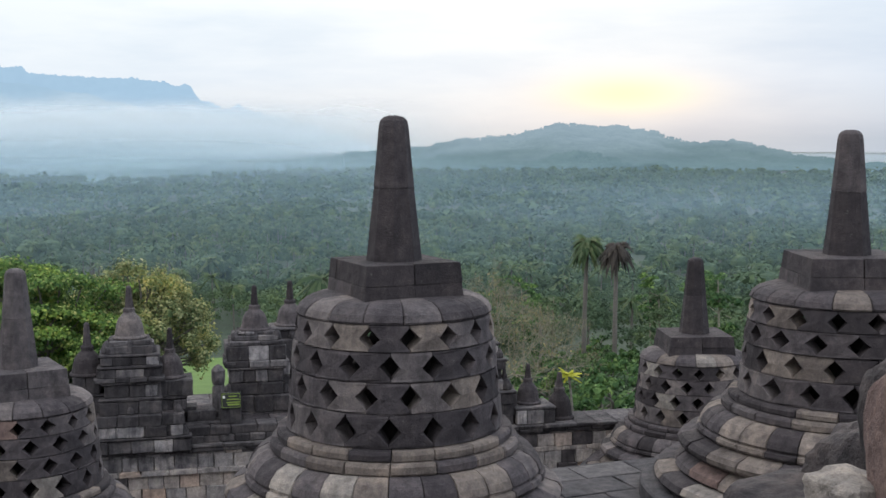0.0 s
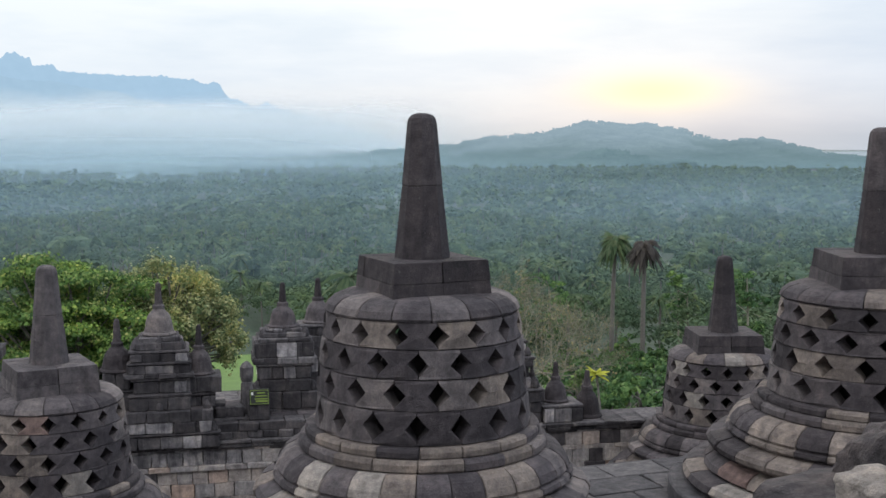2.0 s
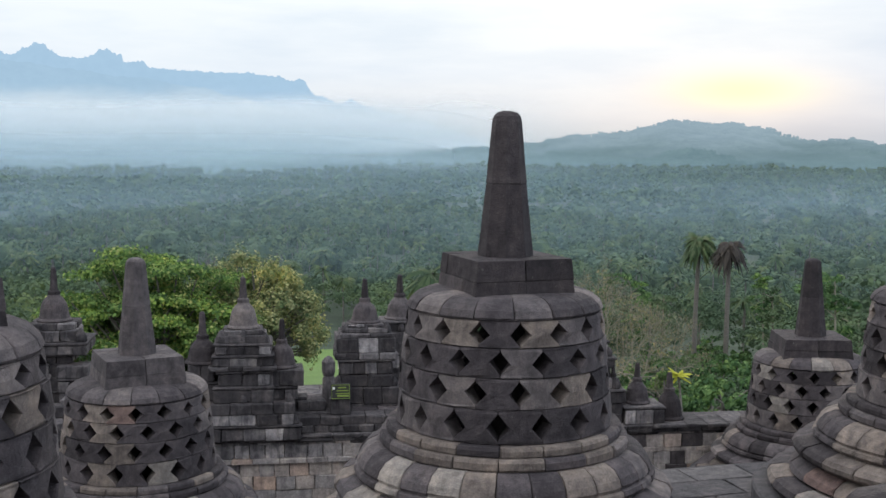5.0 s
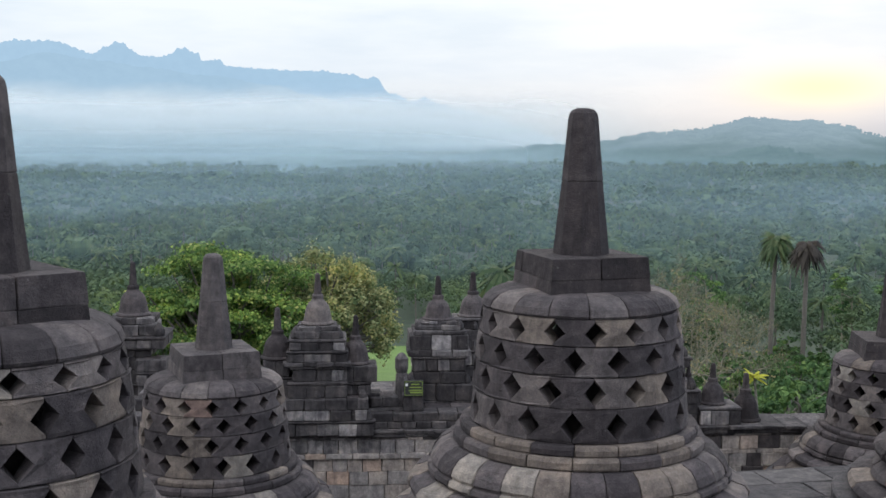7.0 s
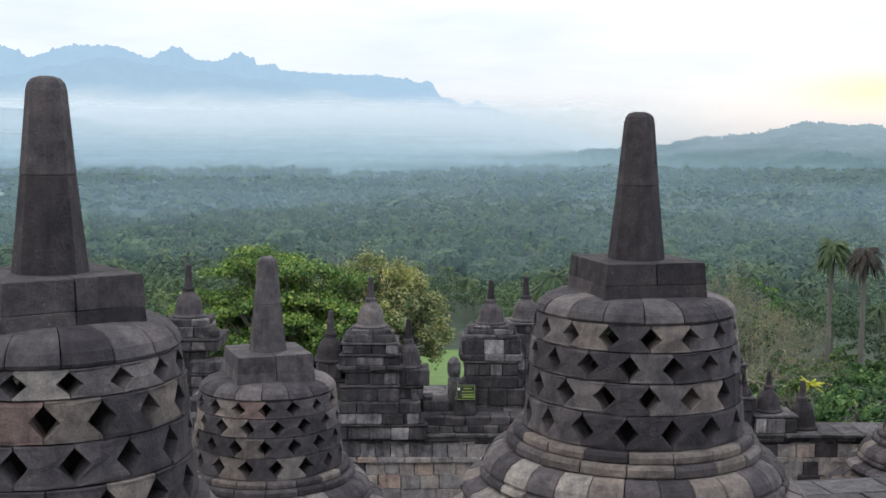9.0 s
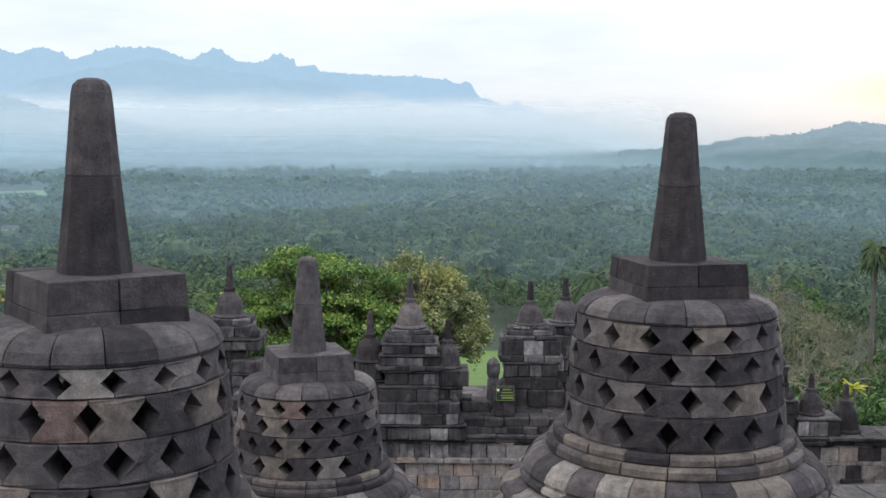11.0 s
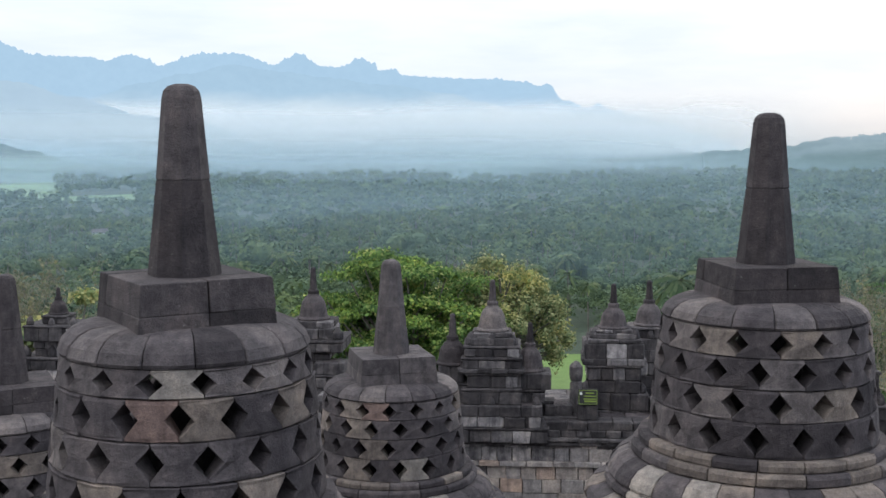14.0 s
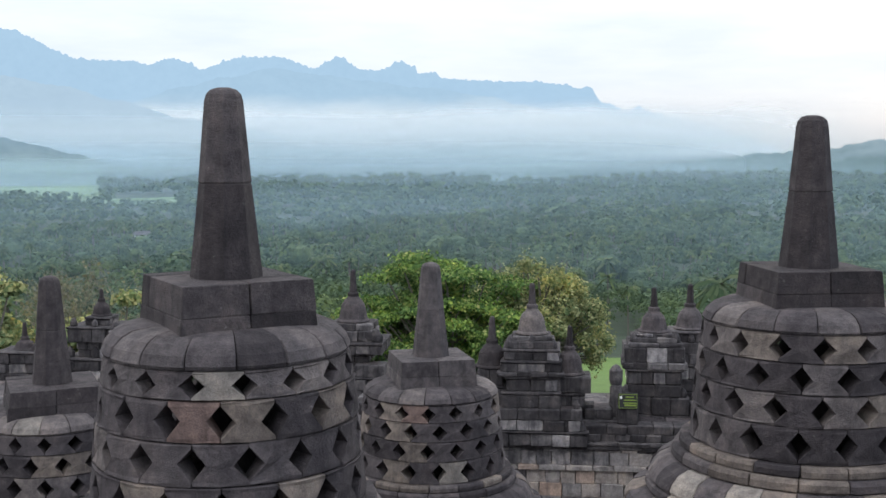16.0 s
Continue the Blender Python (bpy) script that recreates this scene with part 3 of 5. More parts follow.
def terrace(name, r_out, z_top, z_foot, label):
    """A round terrace: the kerb face with a moulding, the top a sheet; paving stones lie on it."""
    prof = [(r_out - 0.02, z_foot), (r_out - 0.02, z_top - 0.5), (r_out + 0.06, z_top - 0.42), (r_out + 0.06, z_top - 0.03), (r_out + 0.03, z_top), (2.0, z_top)]
    v, f = [], []
    n = 180
    for k in range(n):
        a = 2 * math.pi * k / n
        v += [(CENTRE.x + r * math.cos(a), CENTRE.y + r * math.sin(a), z) for r, z in prof]
    m = len(prof)
    for k in range(n):
        q = (k + 1) % n
        for j in range(m - 1):
            f.append((k * m + j, q * m + j, q * m + j + 1, k * m + j + 1))
    return tagged(new(name, mesh_of(name, v, f, STONE_FLOOR)), label, "terrace", "", "structure")


terrace("terrace_upper", 13.2, 1.9, -0.05, "round grey stone terrace on which the viewer stands")
middle = terrace("terrace_middle", 20.3, -0.24, -2.2, "round terrace paved with grey stone")
lower = terrace("terrace_lower", 26.9, -2.4, -3.75, "lower round terrace paved with grey stone")
court = tagged(new("gallery_floor", mesh_of("gallery_floor", [(-60, -60, -3.6), (60, -60, -3.6), (60, 25.2, -3.6), (-60, 25.2, -3.6)], [(0, 1, 2, 3)], STONE_FLOOR)), "grey stone gallery floor inside the balustrade", "floor", "", "structure")
hill_body = tagged(new("temple_base", box_mesh("temple_base", 90, 64, 12, STONE_WALL, 0.3)), "massive dark stone base of the temple", "base", "", "structure")
hill_body.location = (5, -6.5, -15.7)

# ---- the perforated stupas ----
srnd = random.Random(7)
NB = 16
SEAMS = ((1.03, 0.955), (1.31, 0.932), (1.565, 0.912), (1.81, 0.885), (2.03, 0.85))
LATTICE = [[waisted_mesh("lattice_stone", SEAMS[i][1], SEAMS[i + 1][1], SEAMS[i + 1][0] - SEAMS[i][0], NB, STONE, srnd) for _ in range(5)] for i in range(4)]
SHOULDER = [ring_mesh("shoulder_stone", [(0.852, 2.034), (0.864, 2.055), (0.838, 2.11), (0.78, 2.158), (0.70, 2.188), (0.55, 2.2)], 0.38, NB, STONE, 0.004, 4, 0.008, srnd) for _ in range(4)]
RING_TOP = [ring_mesh("ring_stone", [(1.03, 0.945), (1.04, 0.955), (1.04, 1.0), (1.025, 1.026)], 0.7, 18, STONE, 0.004, 4, 0.007, srnd) for _ in range(4)]
RING_LOW = [ring_mesh("ring_stone", [(1.09, 0.845), (1.105, 0.86), (1.105, 0.915), (1.085, 0.942)], 0.8, 18, STONE, 0.004, 4, 0.008, srnd) for _ in range(4)]
SLOPE = [ring_mesh("sloping_stone", [(1.25, 0.565), (1.315, 0.575), (1.33, 0.6), (1.32, 0.635), (1.285, 0.645), (1.285, 0.665), (1.3, 0.675), (1.275, 0.735), (1.22, 0.8), (1.13, 0.842)], 0.9, 28, STONE, 0.004, 4, 0.01, srnd) for _ in range(4)]
LIP = [ring_mesh("lip_stone", [(1.34, 0.355), (1.44, 0.37), (1.485, 0.415), (1.49, 0.46), (1.455, 0.505), (1.4, 0.52), (1.3, 0.56)], 1.0, 24, STONE, 0.004, 4, 0.012, srnd) for _ in range(4)]
LOTUS = [ring_mesh("lotus_stone", [(1.48, 0.17), (1.52, 0.2), (1.5, 0.26), (1.43, 0.32), (1.33, 0.357)], 1.0, 20, STONE, 0.005, 4, 0.01, srnd) for _ in range(4)]
TORUS = [ring_mesh("base_stone", [(1.6, 0.0), (1.68, 0.02), (1.72, 0.08), (1.69, 0.14), (1.58, 0.168)], 1.1, 22, STONE, 0.005, 4, 0.01, srnd) for _ in range(4)]
# added filler: its dark inner column blocks sight through, keeping the openings dark
CORE_FILL = loft("core", [(0.0, 1.3), (0.52, 1.2), (0.53, 1.05), (0.9, 0.95), (0.96, 0.6), (1.2, 0.52), (1.5, 0.4), (1.85, 0.2)], 24, STONE_DARK)


def hat_stone(x0, x1, y0, y1, z0, z1):
    """A cut stone of the square harmika, which leans in by a few percent towards its top."""
    me = box_mesh("harmika_stone", x1 - x0 - 0.005, y1 - y0 - 0.005, z1 - z0 - 0.001, STONE_DARK, 0.005, 0.002, srnd)
    for v in me.vertices:
        x, y, z = v.co.x + (x0 + x1) / 2, v.co.y + (y0 + y1) / 2, v.co.z + z0
        k = 1.012 - 0.07 * (z - 2.12) / 0.365
        v.co = (x * k, y * k, z)
    return me


HAT = [hat_stone(x0, x1, y0, y1, z0, z1)
       for z0, z1, a, b in ((2.12, 2.306, 0.12, -0.16), (2.306, 2.485, -0.3, 0.2))
       for x0, x1, y0, y1 in ((-0.488, a, -0.488, 0), (a, 0.488, -0.488, 0), (-0.488, b, 0, 0.488), (b, 0.488, 0, 0.488))]
SPIRE_LOW = loft("spire_lower", [(0.0, 0.245), (0.62, 0.178), (0.628, 0.172)], 8, STONE_DARK, math.pi / 8)
SPIRE_TOP = loft("spire_upper", [(0.0, 0.174), (0.01, 0.178), (0.54, 0.13), (0.585, 0.118), (0.615, 0.09), (0.63, 0.045)], 8, STONE_DARK, math.pi / 8)


def stupa(x, y, z, sr, sz, spire, seed, label, lozenges, hat_turn, hat=1.0, special=(), rise=1.0, stout=1.0, pale=False, dark=0.0, seams=SEAMS, dome=1.0):
    """A bell-shaped stupa of pierced stonework: base rings, lattice of four courses, shoulder, square harmika, spire.
    lozenges: the turn of one opening in each lattice course, bottom to top; special: (course, turn, tone) of odd stones."""
    r = random.Random(seed)
    rz = math.degrees(math.atan2(-y, -x))
    s = thing("perforated_stupa", (x, y, z), label, "stupa", "stupas on the round terraces", "", rz, (sr, sr, sz))
    part("core", CORE_FILL, None, s)
    part("plinth", loft("plinth", [(-0.55, 1.86), (-0.02, 1.86), (0.0, 1.84)], 40, STONE_FLOOR), None, s, "low round stone plinth")
    tone = {"t": STONE_TAN, "p": STONE_PALE, "b": STONE_BROWN, "d": STONE_DARK, "n": STONE, "g": STONE_GREY}

    def course(key, meshes, n, z0, first, odds=0.0, tall=1.0):
        step = 360 / n
        chosen = {}
        for k_, turn, c in special:
            if k_ == key:
                chosen[round((turn - first) / step) % n] = tone[c]
        for k in range(n):
            mat = chosen.get(k)
            if mat is None and r.random() < odds:
                mat = STONE_TAN
            if mat is None and dark and r.random() < dark:
                mat = STONE_DARK
            me = r.choice(meshes)
            part(me.name.split(".")[0], me, mat, s, "", Matrix.Translation((0, 0, z0)) @ Matrix.Rotation(radians(first + k * step), 4, "Z") @ Matrix.Diagonal((1, 1, tall, 1)))

    for i in range(4):
        (z0, r0), (z1, r1) = seams[i], seams[i + 1]
        stock = LATTICE[i] if seams is SEAMS else [waisted_mesh("lattice_stone", r0, r1, z1 - z0, NB, STONE, r) for _ in range(6)]
        course("lattice%d" % i, stock, NB, z0, lozenges[i] + 180 / NB, 0.05)
    course("shoulder", SHOULDER, NB, seams[4][0] - 2.03 * dome, lozenges[3] + 8, 0.0, dome)
    course("ring1", RING_TOP, 18, 0, 8.5, 0.15)
    course("ring2", RING_LOW, 18, 0, 8.0, 0.15)
    course("slope", SLOPE, 28, 0, 4.0, 0.14)
    course("lip", LIP, 24, 0, 2.0, 0.15)
    course("lotus", LOTUS, 20, 0, 3.0, 0.25)
    course("torus", TORUS, 22, 0, 5.0, 0.25)
    cap = part("harmika", loft("harmika", [(2.13, 0.6), (2.47, 0.57)], 4, STONE_DARK, math.pi / 4), None, s, "square dark stone block stage below the spire", Matrix.LocRotScale((0, 0, 2.12 * (1 - rise)), Euler((0, 0, radians(hat_turn))), (hat, hat, rise)))
    top = STONE_GREY if pale else None
    for me in HAT:
        part("harmika_stone", me, top, cap, "", Matrix.Translation((r.uniform(-0.004, 0.004), r.uniform(-0.004, 0.004), 0)))
    sp = part("spire", SPIRE_LOW, top, s, "tapering faceted dark stone spire", Matrix.LocRotScale((0, 0, 2.12 + 0.364 * rise), Euler((0, 0, radians(hat_turn))), (stout, stout, spire)))
    part("spire_tip", SPIRE_TOP, top, sp, "", Matrix.Translation((0, 0, 0.63)))
    return s


stupa(-0.43, 10.39, 0, 1.0, 1.0, 1.0, 11, "dark grey pierced stone stupa with pale mended base stones", (-3, 8, -2, 8.4), 22.7, 0.95,
      [("lattice3", -25, "t"), ("lattice3", 19, "t"), ("shoulder", 23, "g"), ("shoulder", -24, "g"), ("ring1", -28, "t"), ("ring2", -28, "t"), ("ring1", 8.5, "t"), ("ring2", 8.5, "t"), ("ring1", 44, "t"), ("ring2", 44, "t"),
       ("slope", -47, "p"), ("slope", -26, "p"), ("slope", -15, "t"), ("slope", 35, "t"), ("slope", 48, "t"), ("lattice1", 17, "n"), ("lattice1", 40, "t"), ("lip", 42, "t"), ("lip", -60, "p")])
stupa(-4.065, 7.047, 0.12, 0.962, 0.985, 1.015, 12, "large dark pierced stupa with one pale and one brown stone", (-4, 7, -4, 6.3), 18.7, 1.0,
      [("lattice3", -5, "p"), ("lattice2", -14, "b"), ("lattice2", 7, "t"), ("lattice2", 51, "t"), ("lattice1", 40, "n"), ("lattice0", -38, "t"), ("lattice0", 30, "t"), ("shoulder", 32, "g"), ("shoulder", -27, "g"), ("shoulder", -51, "g")], 1.17, 1.03, seams=((1.03, 0.96), (1.335, 0.938), (1.605, 0.916), (1.865, 0.885), (2.047, 0.85)), dome=1.2)
stupa(4.11, 12.02, -0.02, 1.1, 0.95, 1.05, 13, "broad dark pierced stupa on a lotus base", (6, -4.6, 8, -3.9), 18.9, 1.0,
      [("shoulder", -3, "t"), ("lattice3", -44, "t"), ("lattice0", -5, "n"), ("ring1", -8, "t"), ("ring2", -8, "t"), ("lotus", -50, "b"), ("lotus", -32, "t"), ("lotus", -14, "t"), ("torus", -70, "t"), ("torus", -38, "p"), ("lip", -45, "t"), ("slope", -30, "t")], 1.1, 0.88, False, 0.6)
stupa(-5.44, 14.99, -1.9, 1.06, 1.0, 1.0, 14, "grey pierced stupa on the lower terrace with a pale spire foot", (6, -3, 6.6, -2.2), 12, 1.01,
      [("lattice2", -28, "t"), ("lattice1", -15, "t"), ("lattice0", 26, "p"), ("lattice3", -14, "b"), ("shoulder", -30, "g"), ("slope", 32, "p"), ("ring1", -20, "t")], 1.15, 0.97, True)
stupa(4.33, 20.24, -2.27, 1.06, 1.0, 1.03, 15, "dark brownish pierced stupa at the far terrace edge", (-9, 5, -6, 5.9), 15, 1.1,
      [("lattice3", -52, "p"), ("shoulder", -30, "t"), ("shoulder", 5, "p"), ("shoulder", 30, "t"), ("lattice1", -40, "p"), ("lattice0", -30, "t"), ("lattice3", 30, "t"), ("slope", 0, "t"), ("slope", 12, "p")], 1.0, 1.0, False, 0.35)
stupa(-9.17, 11.84, -1.9, 1.0, 1.02, 1.0, 16, "grey pierced stupa with pinkish pale shoulder stones", (-7.5, -7.5, 5.2, -7.5), 4, 1.12,
      [("shoulder", -15, "p"), ("shoulder", -32, "p"), ("shoulder", 12, "n"), ("lattice2", 18, "t")])
stupa(-0.35, 18.2, -1.95, 1.0, 0.98, 0.96, 17, "dark pierced stupa on the lower terrace, mostly hidden", (-3, 8, -2, 8), 20)


# ---- balustrade wall with its small stupas ----
WALL_A, WALL_B = Vector((-19.0, 16.28, 0)), Vector((16.0, 24.4, 0))
WALL_DIR = (WALL_B - WALL_A).normalized()
WALL_OUT = Vector((-WALL_DIR.y, WALL_DIR.x, 0))
WALL_YAW = math.degrees(math.atan2(WALL_DIR.y, WALL_DIR.x))
wrnd = random.Random(21)
BLOCKS = {}


def block(w, d, h, mat, key):
    """Cut stones of about this size, from a small stock of shared meshes."""
    k = (round(w, 2), round(d, 2), round(h, 2), key)
    if k not in BLOCKS:
        BLOCKS[k] = box_mesh("stone_block", *k[:3], mat, 0.01 if key == "w" else 0.015, 0.008, wrnd)
    return BLOCKS[k]


def courses(parent, x0, x1, y, z0, heights, depth, mat, key, widths=(0.42, 0.54, 0.66), slack=0.03, odd=None):
    """Courses of cut stones along the parent's x axis, front face at y, with open joints."""
    z = z0
    for h in heights:
        x = x0 + wrnd.uniform(0, 0.02)
        while x < x1 - 0.08:
            w = min(wrnd.choice(widths), x1 - x)
            if x1 - x - w < 0.15:
                w = x1 - x
            me = block(max(w - 0.006, 0.06), depth, h - 0.004, mat, key)
            part("stone_block", me, odd(x, z) if odd else None, parent, "", Matrix.Translation((x + w / 2, y + depth / 2 + wrnd.uniform(0, slack), z)))
            x += w
        z += h


def mound(name, r, h, mat):
    """The bell and base of a small solid stupa."""
    return loft(name, [(0, r * 1.16), (0.05 * h, r * 1.22), (0.1 * h, r * 1.16), (0.13 * h, r * 1.06), (0.3 * h, r * 0.98), (0.5 * h, r * 0.92), (0.66 * h, r * 0.83), (0.79 * h, r * 0.68), (0.9 * h, r * 0.48), (h, r * 0.36)], 20, mat, smooth=False)


def small_stupa(at, r, h, spire, label, dirt=STONE_DARK, rz=0.0):
    s = thing("small_stupa", at, label, "stupa", "small solid stupas on the balustrade", "", rz)
    part("bell", mound("bell", r, h, dirt), None, s)
    part("collar", loft("collar", [(0, r * 0.44), (0.05, r * 0.44), (0.07, r * 0.36)], 8, dirt), None, s, "", Matrix.Translation((0, 0, h - 0.01)))
    part("spire", loft("spire", [(0, r * 0.3), (spire * 0.93, r * 0.19), (spire, r * 0.1)], 8, STONE_DARK), None, s, "thin dark stone spire", Matrix.Translation((0, 0, h + 0.05)))
    return s


def on_wall(u, out=0.0, z=0.0):
    p = WALL_A + WALL_DIR * u + WALL_OUT * out
    return (p.x, p.y, z)


def along(x, y):
    return (Vector((x, y, 0)) - WALL_A).dot(WALL_DIR)


wall = thing("wall_balustrade", (WALL_A.x, WALL_A.y, 0), "weathered wall of dark and tan cut stone blocks", "wall", "", "structure", WALL_YAW)
LEN = (WALL_B - WALL_A).length
U_TOWER, U_END = along(-5.3, 19.5), along(-0.5, 20.6)


def washed(x, z):
    """Lime-bleached stones under the stepped tower, blackened ones just below the coping."""
    if abs(x - U_TOWER - 0.2) < 1.1 and z > -2.1:
        return STONE_WASHED
    if z > -1.83 and wrnd.random() < 0.35:
        return STONE_MOSSY
    return STONE_GREY if wrnd.random() < 0.12 else None


part("wall_core", box_mesh("wall_core", U_END, 2.9, 1.9, STONE_DARK, 0.02), None, wall, "", Matrix.Translation((U_END / 2, 1.72, -3.62)))
part("wall_core", box_mesh("wall_core", LEN - U_END, 0.62, 1.9, STONE_DARK, 0.02), None, wall, "", Matrix.Translation(((LEN + U_END) / 2, 0.58, -3.62)))
courses(wall, 3.0, LEN - 4, 0.0, -3.6, (0.5, 0.5), 0.3, STONE_WALL, "w", (0.4, 0.52, 0.62))
courses(wall, 3.0, LEN - 4, 0.0, -2.6, (0.24, 0.24), 0.3, STONE_WALL, "w", (0.26, 0.33, 0.4), odd=washed)
courses(wall, 3.0, U_END, -0.05, -2.12, (0.08,), 0.35, STONE_WALL, "w", (0.36, 0.46), odd=washed)
courses(wall, U_END, LEN - 4, 0.0, -2.12, (0.08,), 0.3, STONE_WALL, "w", (0.3, 0.4), odd=washed)
courses(wall, 3.0, LEN - 4, 0.0, -2.04, (0.24, 0.12), 0.3, STONE_WALL, "w", (0.26, 0.33, 0.4), odd=washed)
courses(wall, 3.0, LEN - 4, -0.08, -1.68, (0.06,), 0.95, STONE_MOSSY, "m", (0.4, 0.5, 0.62))
courses(wall, 3.0, LEN - 4, -0.06, -1.745, (0.065,), 0.4, STONE_MOSSY, "m", (0.36, 0.46, 0.56))
# the blackened parapet courses that carry the towers, and the stones of its walkway
part("parapet_core", box_mesh("parapet_core", U_END - 3.1, 2.4, 0.34, STONE_DARK, 0.02), None, wall, "", Matrix.Translation(((U_END + 3.0) / 2, 1.62, -1.70)))
courses(wall, 3.0, U_END, 0.02, -1.62, (0.13, 0.15), 0.42, STONE_MOSSY, "m", (0.26, 0.34, 0.45), 0.05)
for row in range(5):
    courses(wall, 3.0, U_END, 0.46 + row * 0.44, -1.44, (0.1,), 0.42, STONE_MOSSY, "m", (0.36, 0.46, 0.6), 0.02, lambda x, z: STONE if wrnd.random() < 0.4 else None)
rear = thing("wall_rear_ledge", (-14.2, 20.8, -6.0), "dark stone ledge carrying the broken end of the balustrade", "wall", "", "structure", WALL_YAW)
part("ledge_core", box_mesh("ledge_core", 6.4, 3.4, 3.6, STONE_DARK, 0.04), None, rear)


ANTEFIX = loft("antefix", [(0, 0.075), (0.06, 0.095), (0.13, 0.085), (0.19, 0.05), (0.23, 0.015)], 7, STONE_MOSSY)


MOULDED = {}


def moulding(w, d, h, mat):
    """A projecting cornice slab with a rounded nose, shared between towers of one size."""
    k = (round(w, 2), round(d, 2), round(h, 2))
    if k not in MOULDED:
        prof = [(0.0, -0.035), (h * 0.2, -0.012), (h * 0.45, 0.0), (h * 0.8, -0.006), (h, -0.03)]
        v, f = [], []
        for z, inset in prof:
            hx, hy = k[0] / 2 + inset, k[1] / 2 + inset
            for cx, cy in ((-1, -1), (0, -1), (1, -1), (1, 1), (0, 1), (-1, 1)):
                v.append((cx * (hx + wrnd.uniform(-0.008, 0.008)), cy * (hy + wrnd.uniform(-0.008, 0.008)), z + wrnd.uniform(-0.006, 0.006)))
        for i in range(len(prof) - 1):
            for j in range(6):
                f.append((i * 6 + j, i * 6 + (j + 1) % 6, i * 6 + 6 + (j + 1) % 6, i * 6 + 6 + j))
        f += [(5, 4, 3, 2, 1, 0), tuple(range(len(v) - 6, len(v)))]
        MOULDED[k] = mesh_of("moulding", v, f, mat)
    return MOULDED[k]


def tower(x, y, stages, label, side=0.0):
    """A stack of weathered cut-stone stages, each (width, depth, bottom, top), with a cornice slab on each."""
    z0 = stages[0][2]
    t = thing("balustrade_tower", (x, y, z0), label, "tower", "towers of the balustrade", "", WALL_YAW + side)
    for si, (w, d, zb, zt) in enumerate(stages):
        slab = wrnd.choice((0.045, 0.06)) if zt - zb > 0.15 and si % 3 != 1 else 0.0
        rows = max(1, round((zt - slab - zb) / 0.21))
        for i in range(rows):
            lo, hi = zb + (zt - slab - zb) * i / rows, zb + (zt - slab - zb) * (i + 1) / rows
            h = hi - lo
            k = 0.0 if rows == 1 else wrnd.choice((-0.04, 0.0, 0.03))
            part("core", box_mesh("core", w - 0.2, d - 0.2, h + 0.004, STONE_DARK, 0.01), None, t, "", Matrix.Translation((0, 0, lo - z0)))
            for turn, span, off in ((0, w + k, d + k), (1, d + k, w + k), (3, d + k, w + k)):
                n = max(1, round(span / wrnd.choice((0.26, 0.32, 0.4))))
                cuts = sorted([0.0, span] + [span * (j + wrnd.uniform(-0.2, 0.2)) / n for j in range(1, n)])
                for a, b in zip(cuts, cuts[1:]):
                    me = block(b - a - 0.004, 0.2, h - 0.004, STONE_MOSSY, "m")
                    m = Matrix.Rotation(turn * math.pi / 2, 4, "Z") @ Matrix.Translation((-span / 2 + (a + b) / 2, -off / 2 + 0.1 - wrnd.uniform(-0.02, 0.03), lo - z0)) @ Matrix.Rotation(wrnd.uniform(-0.03, 0.03), 4, "Z")
                    bleached = 0.35 if lo < -1.4 else 0.1 if -0.8 < lo < -0.55 else 0.02
                    part("stone_block", me, STONE_WASHED if wrnd.random() < bleached else None, t, "", m)
        if slab:
            part("moulding", moulding(w + 0.05, d + 0.05, slab, STONE_MOSSY), None, t, "", Matrix.Translation((0, 0, zt - slab - z0)))
    # upright leaf-shaped ornaments at the corners of the broad ledges
    for (w, d, zb, zt), (w2, d2, zb2, zt2) in zip(stages, stages[1:]):
        if w - w2 > 0.14:
            for sx in (-1, 0, 1):
                part("antefix", ANTEFIX, None, t, "", Matrix.LocRotScale((sx * (w / 2 - 0.1), -d / 2 + 0.12, zt - z0 - 0.02), Euler((0, 0, wrnd.uniform(-0.2, 0.2))), Vector((1, 1, 1)) * wrnd.uniform(0.7, 1.15)))
    return t


# the tower before the bright tree, with a stupa on its crown and one at each side
tower(-5.3, 19.85, [(1.95, 1.1, -1.68, -1.42), (1.75, 1.1, -1.42, -1.04), (1.0, 0.9, -1.04, -0.76), (0.86, 0.8, -0.76, -0.5), (1.14, 0.9, -0.5, -0.42), (1.0, 0.85, -0.42, -0.22), (0.94, 0.8, -0.22, -0.03), (0.76, 0.7, -0.03, 0.1), (0.66, 0.62, 0.1, 0.18)], "stepped tower of blackened weathered stone blocks")
small_stupa((-5.3, 19.85, 0.18), 0.235, 0.46, 0.38, "small grey stone bell stupa with thin dark spire", STONE)
tower(-4.66, 20.0, [(0.5, 0.5, -1.04, -0.8), (0.7, 0.6, -0.8, -0.52)], "projecting corner block, black above pale stone")
small_stupa((-4.66, 20.0, -0.52), 0.22, 0.44, 0.36, "small blackened stone bell stupa at the tower's corner")
tower(-5.98, 19.7, [(0.5, 0.5, -1.04, -0.7), (0.42, 0.5, -0.7, -0.42)], "projecting dark corner block of the tower")
small_stupa((-5.98, 19.7, -0.42), 0.25, 0.44, 0.4, "small blackened stone bell stupa at the tower's corner")
tower(-4.2, 20.25, [(0.62, 0.5, -1.68, -1.3), (0.5, 0.45, -1.3, -1.12)], "low dark stone pier closing a gap in the parapet")
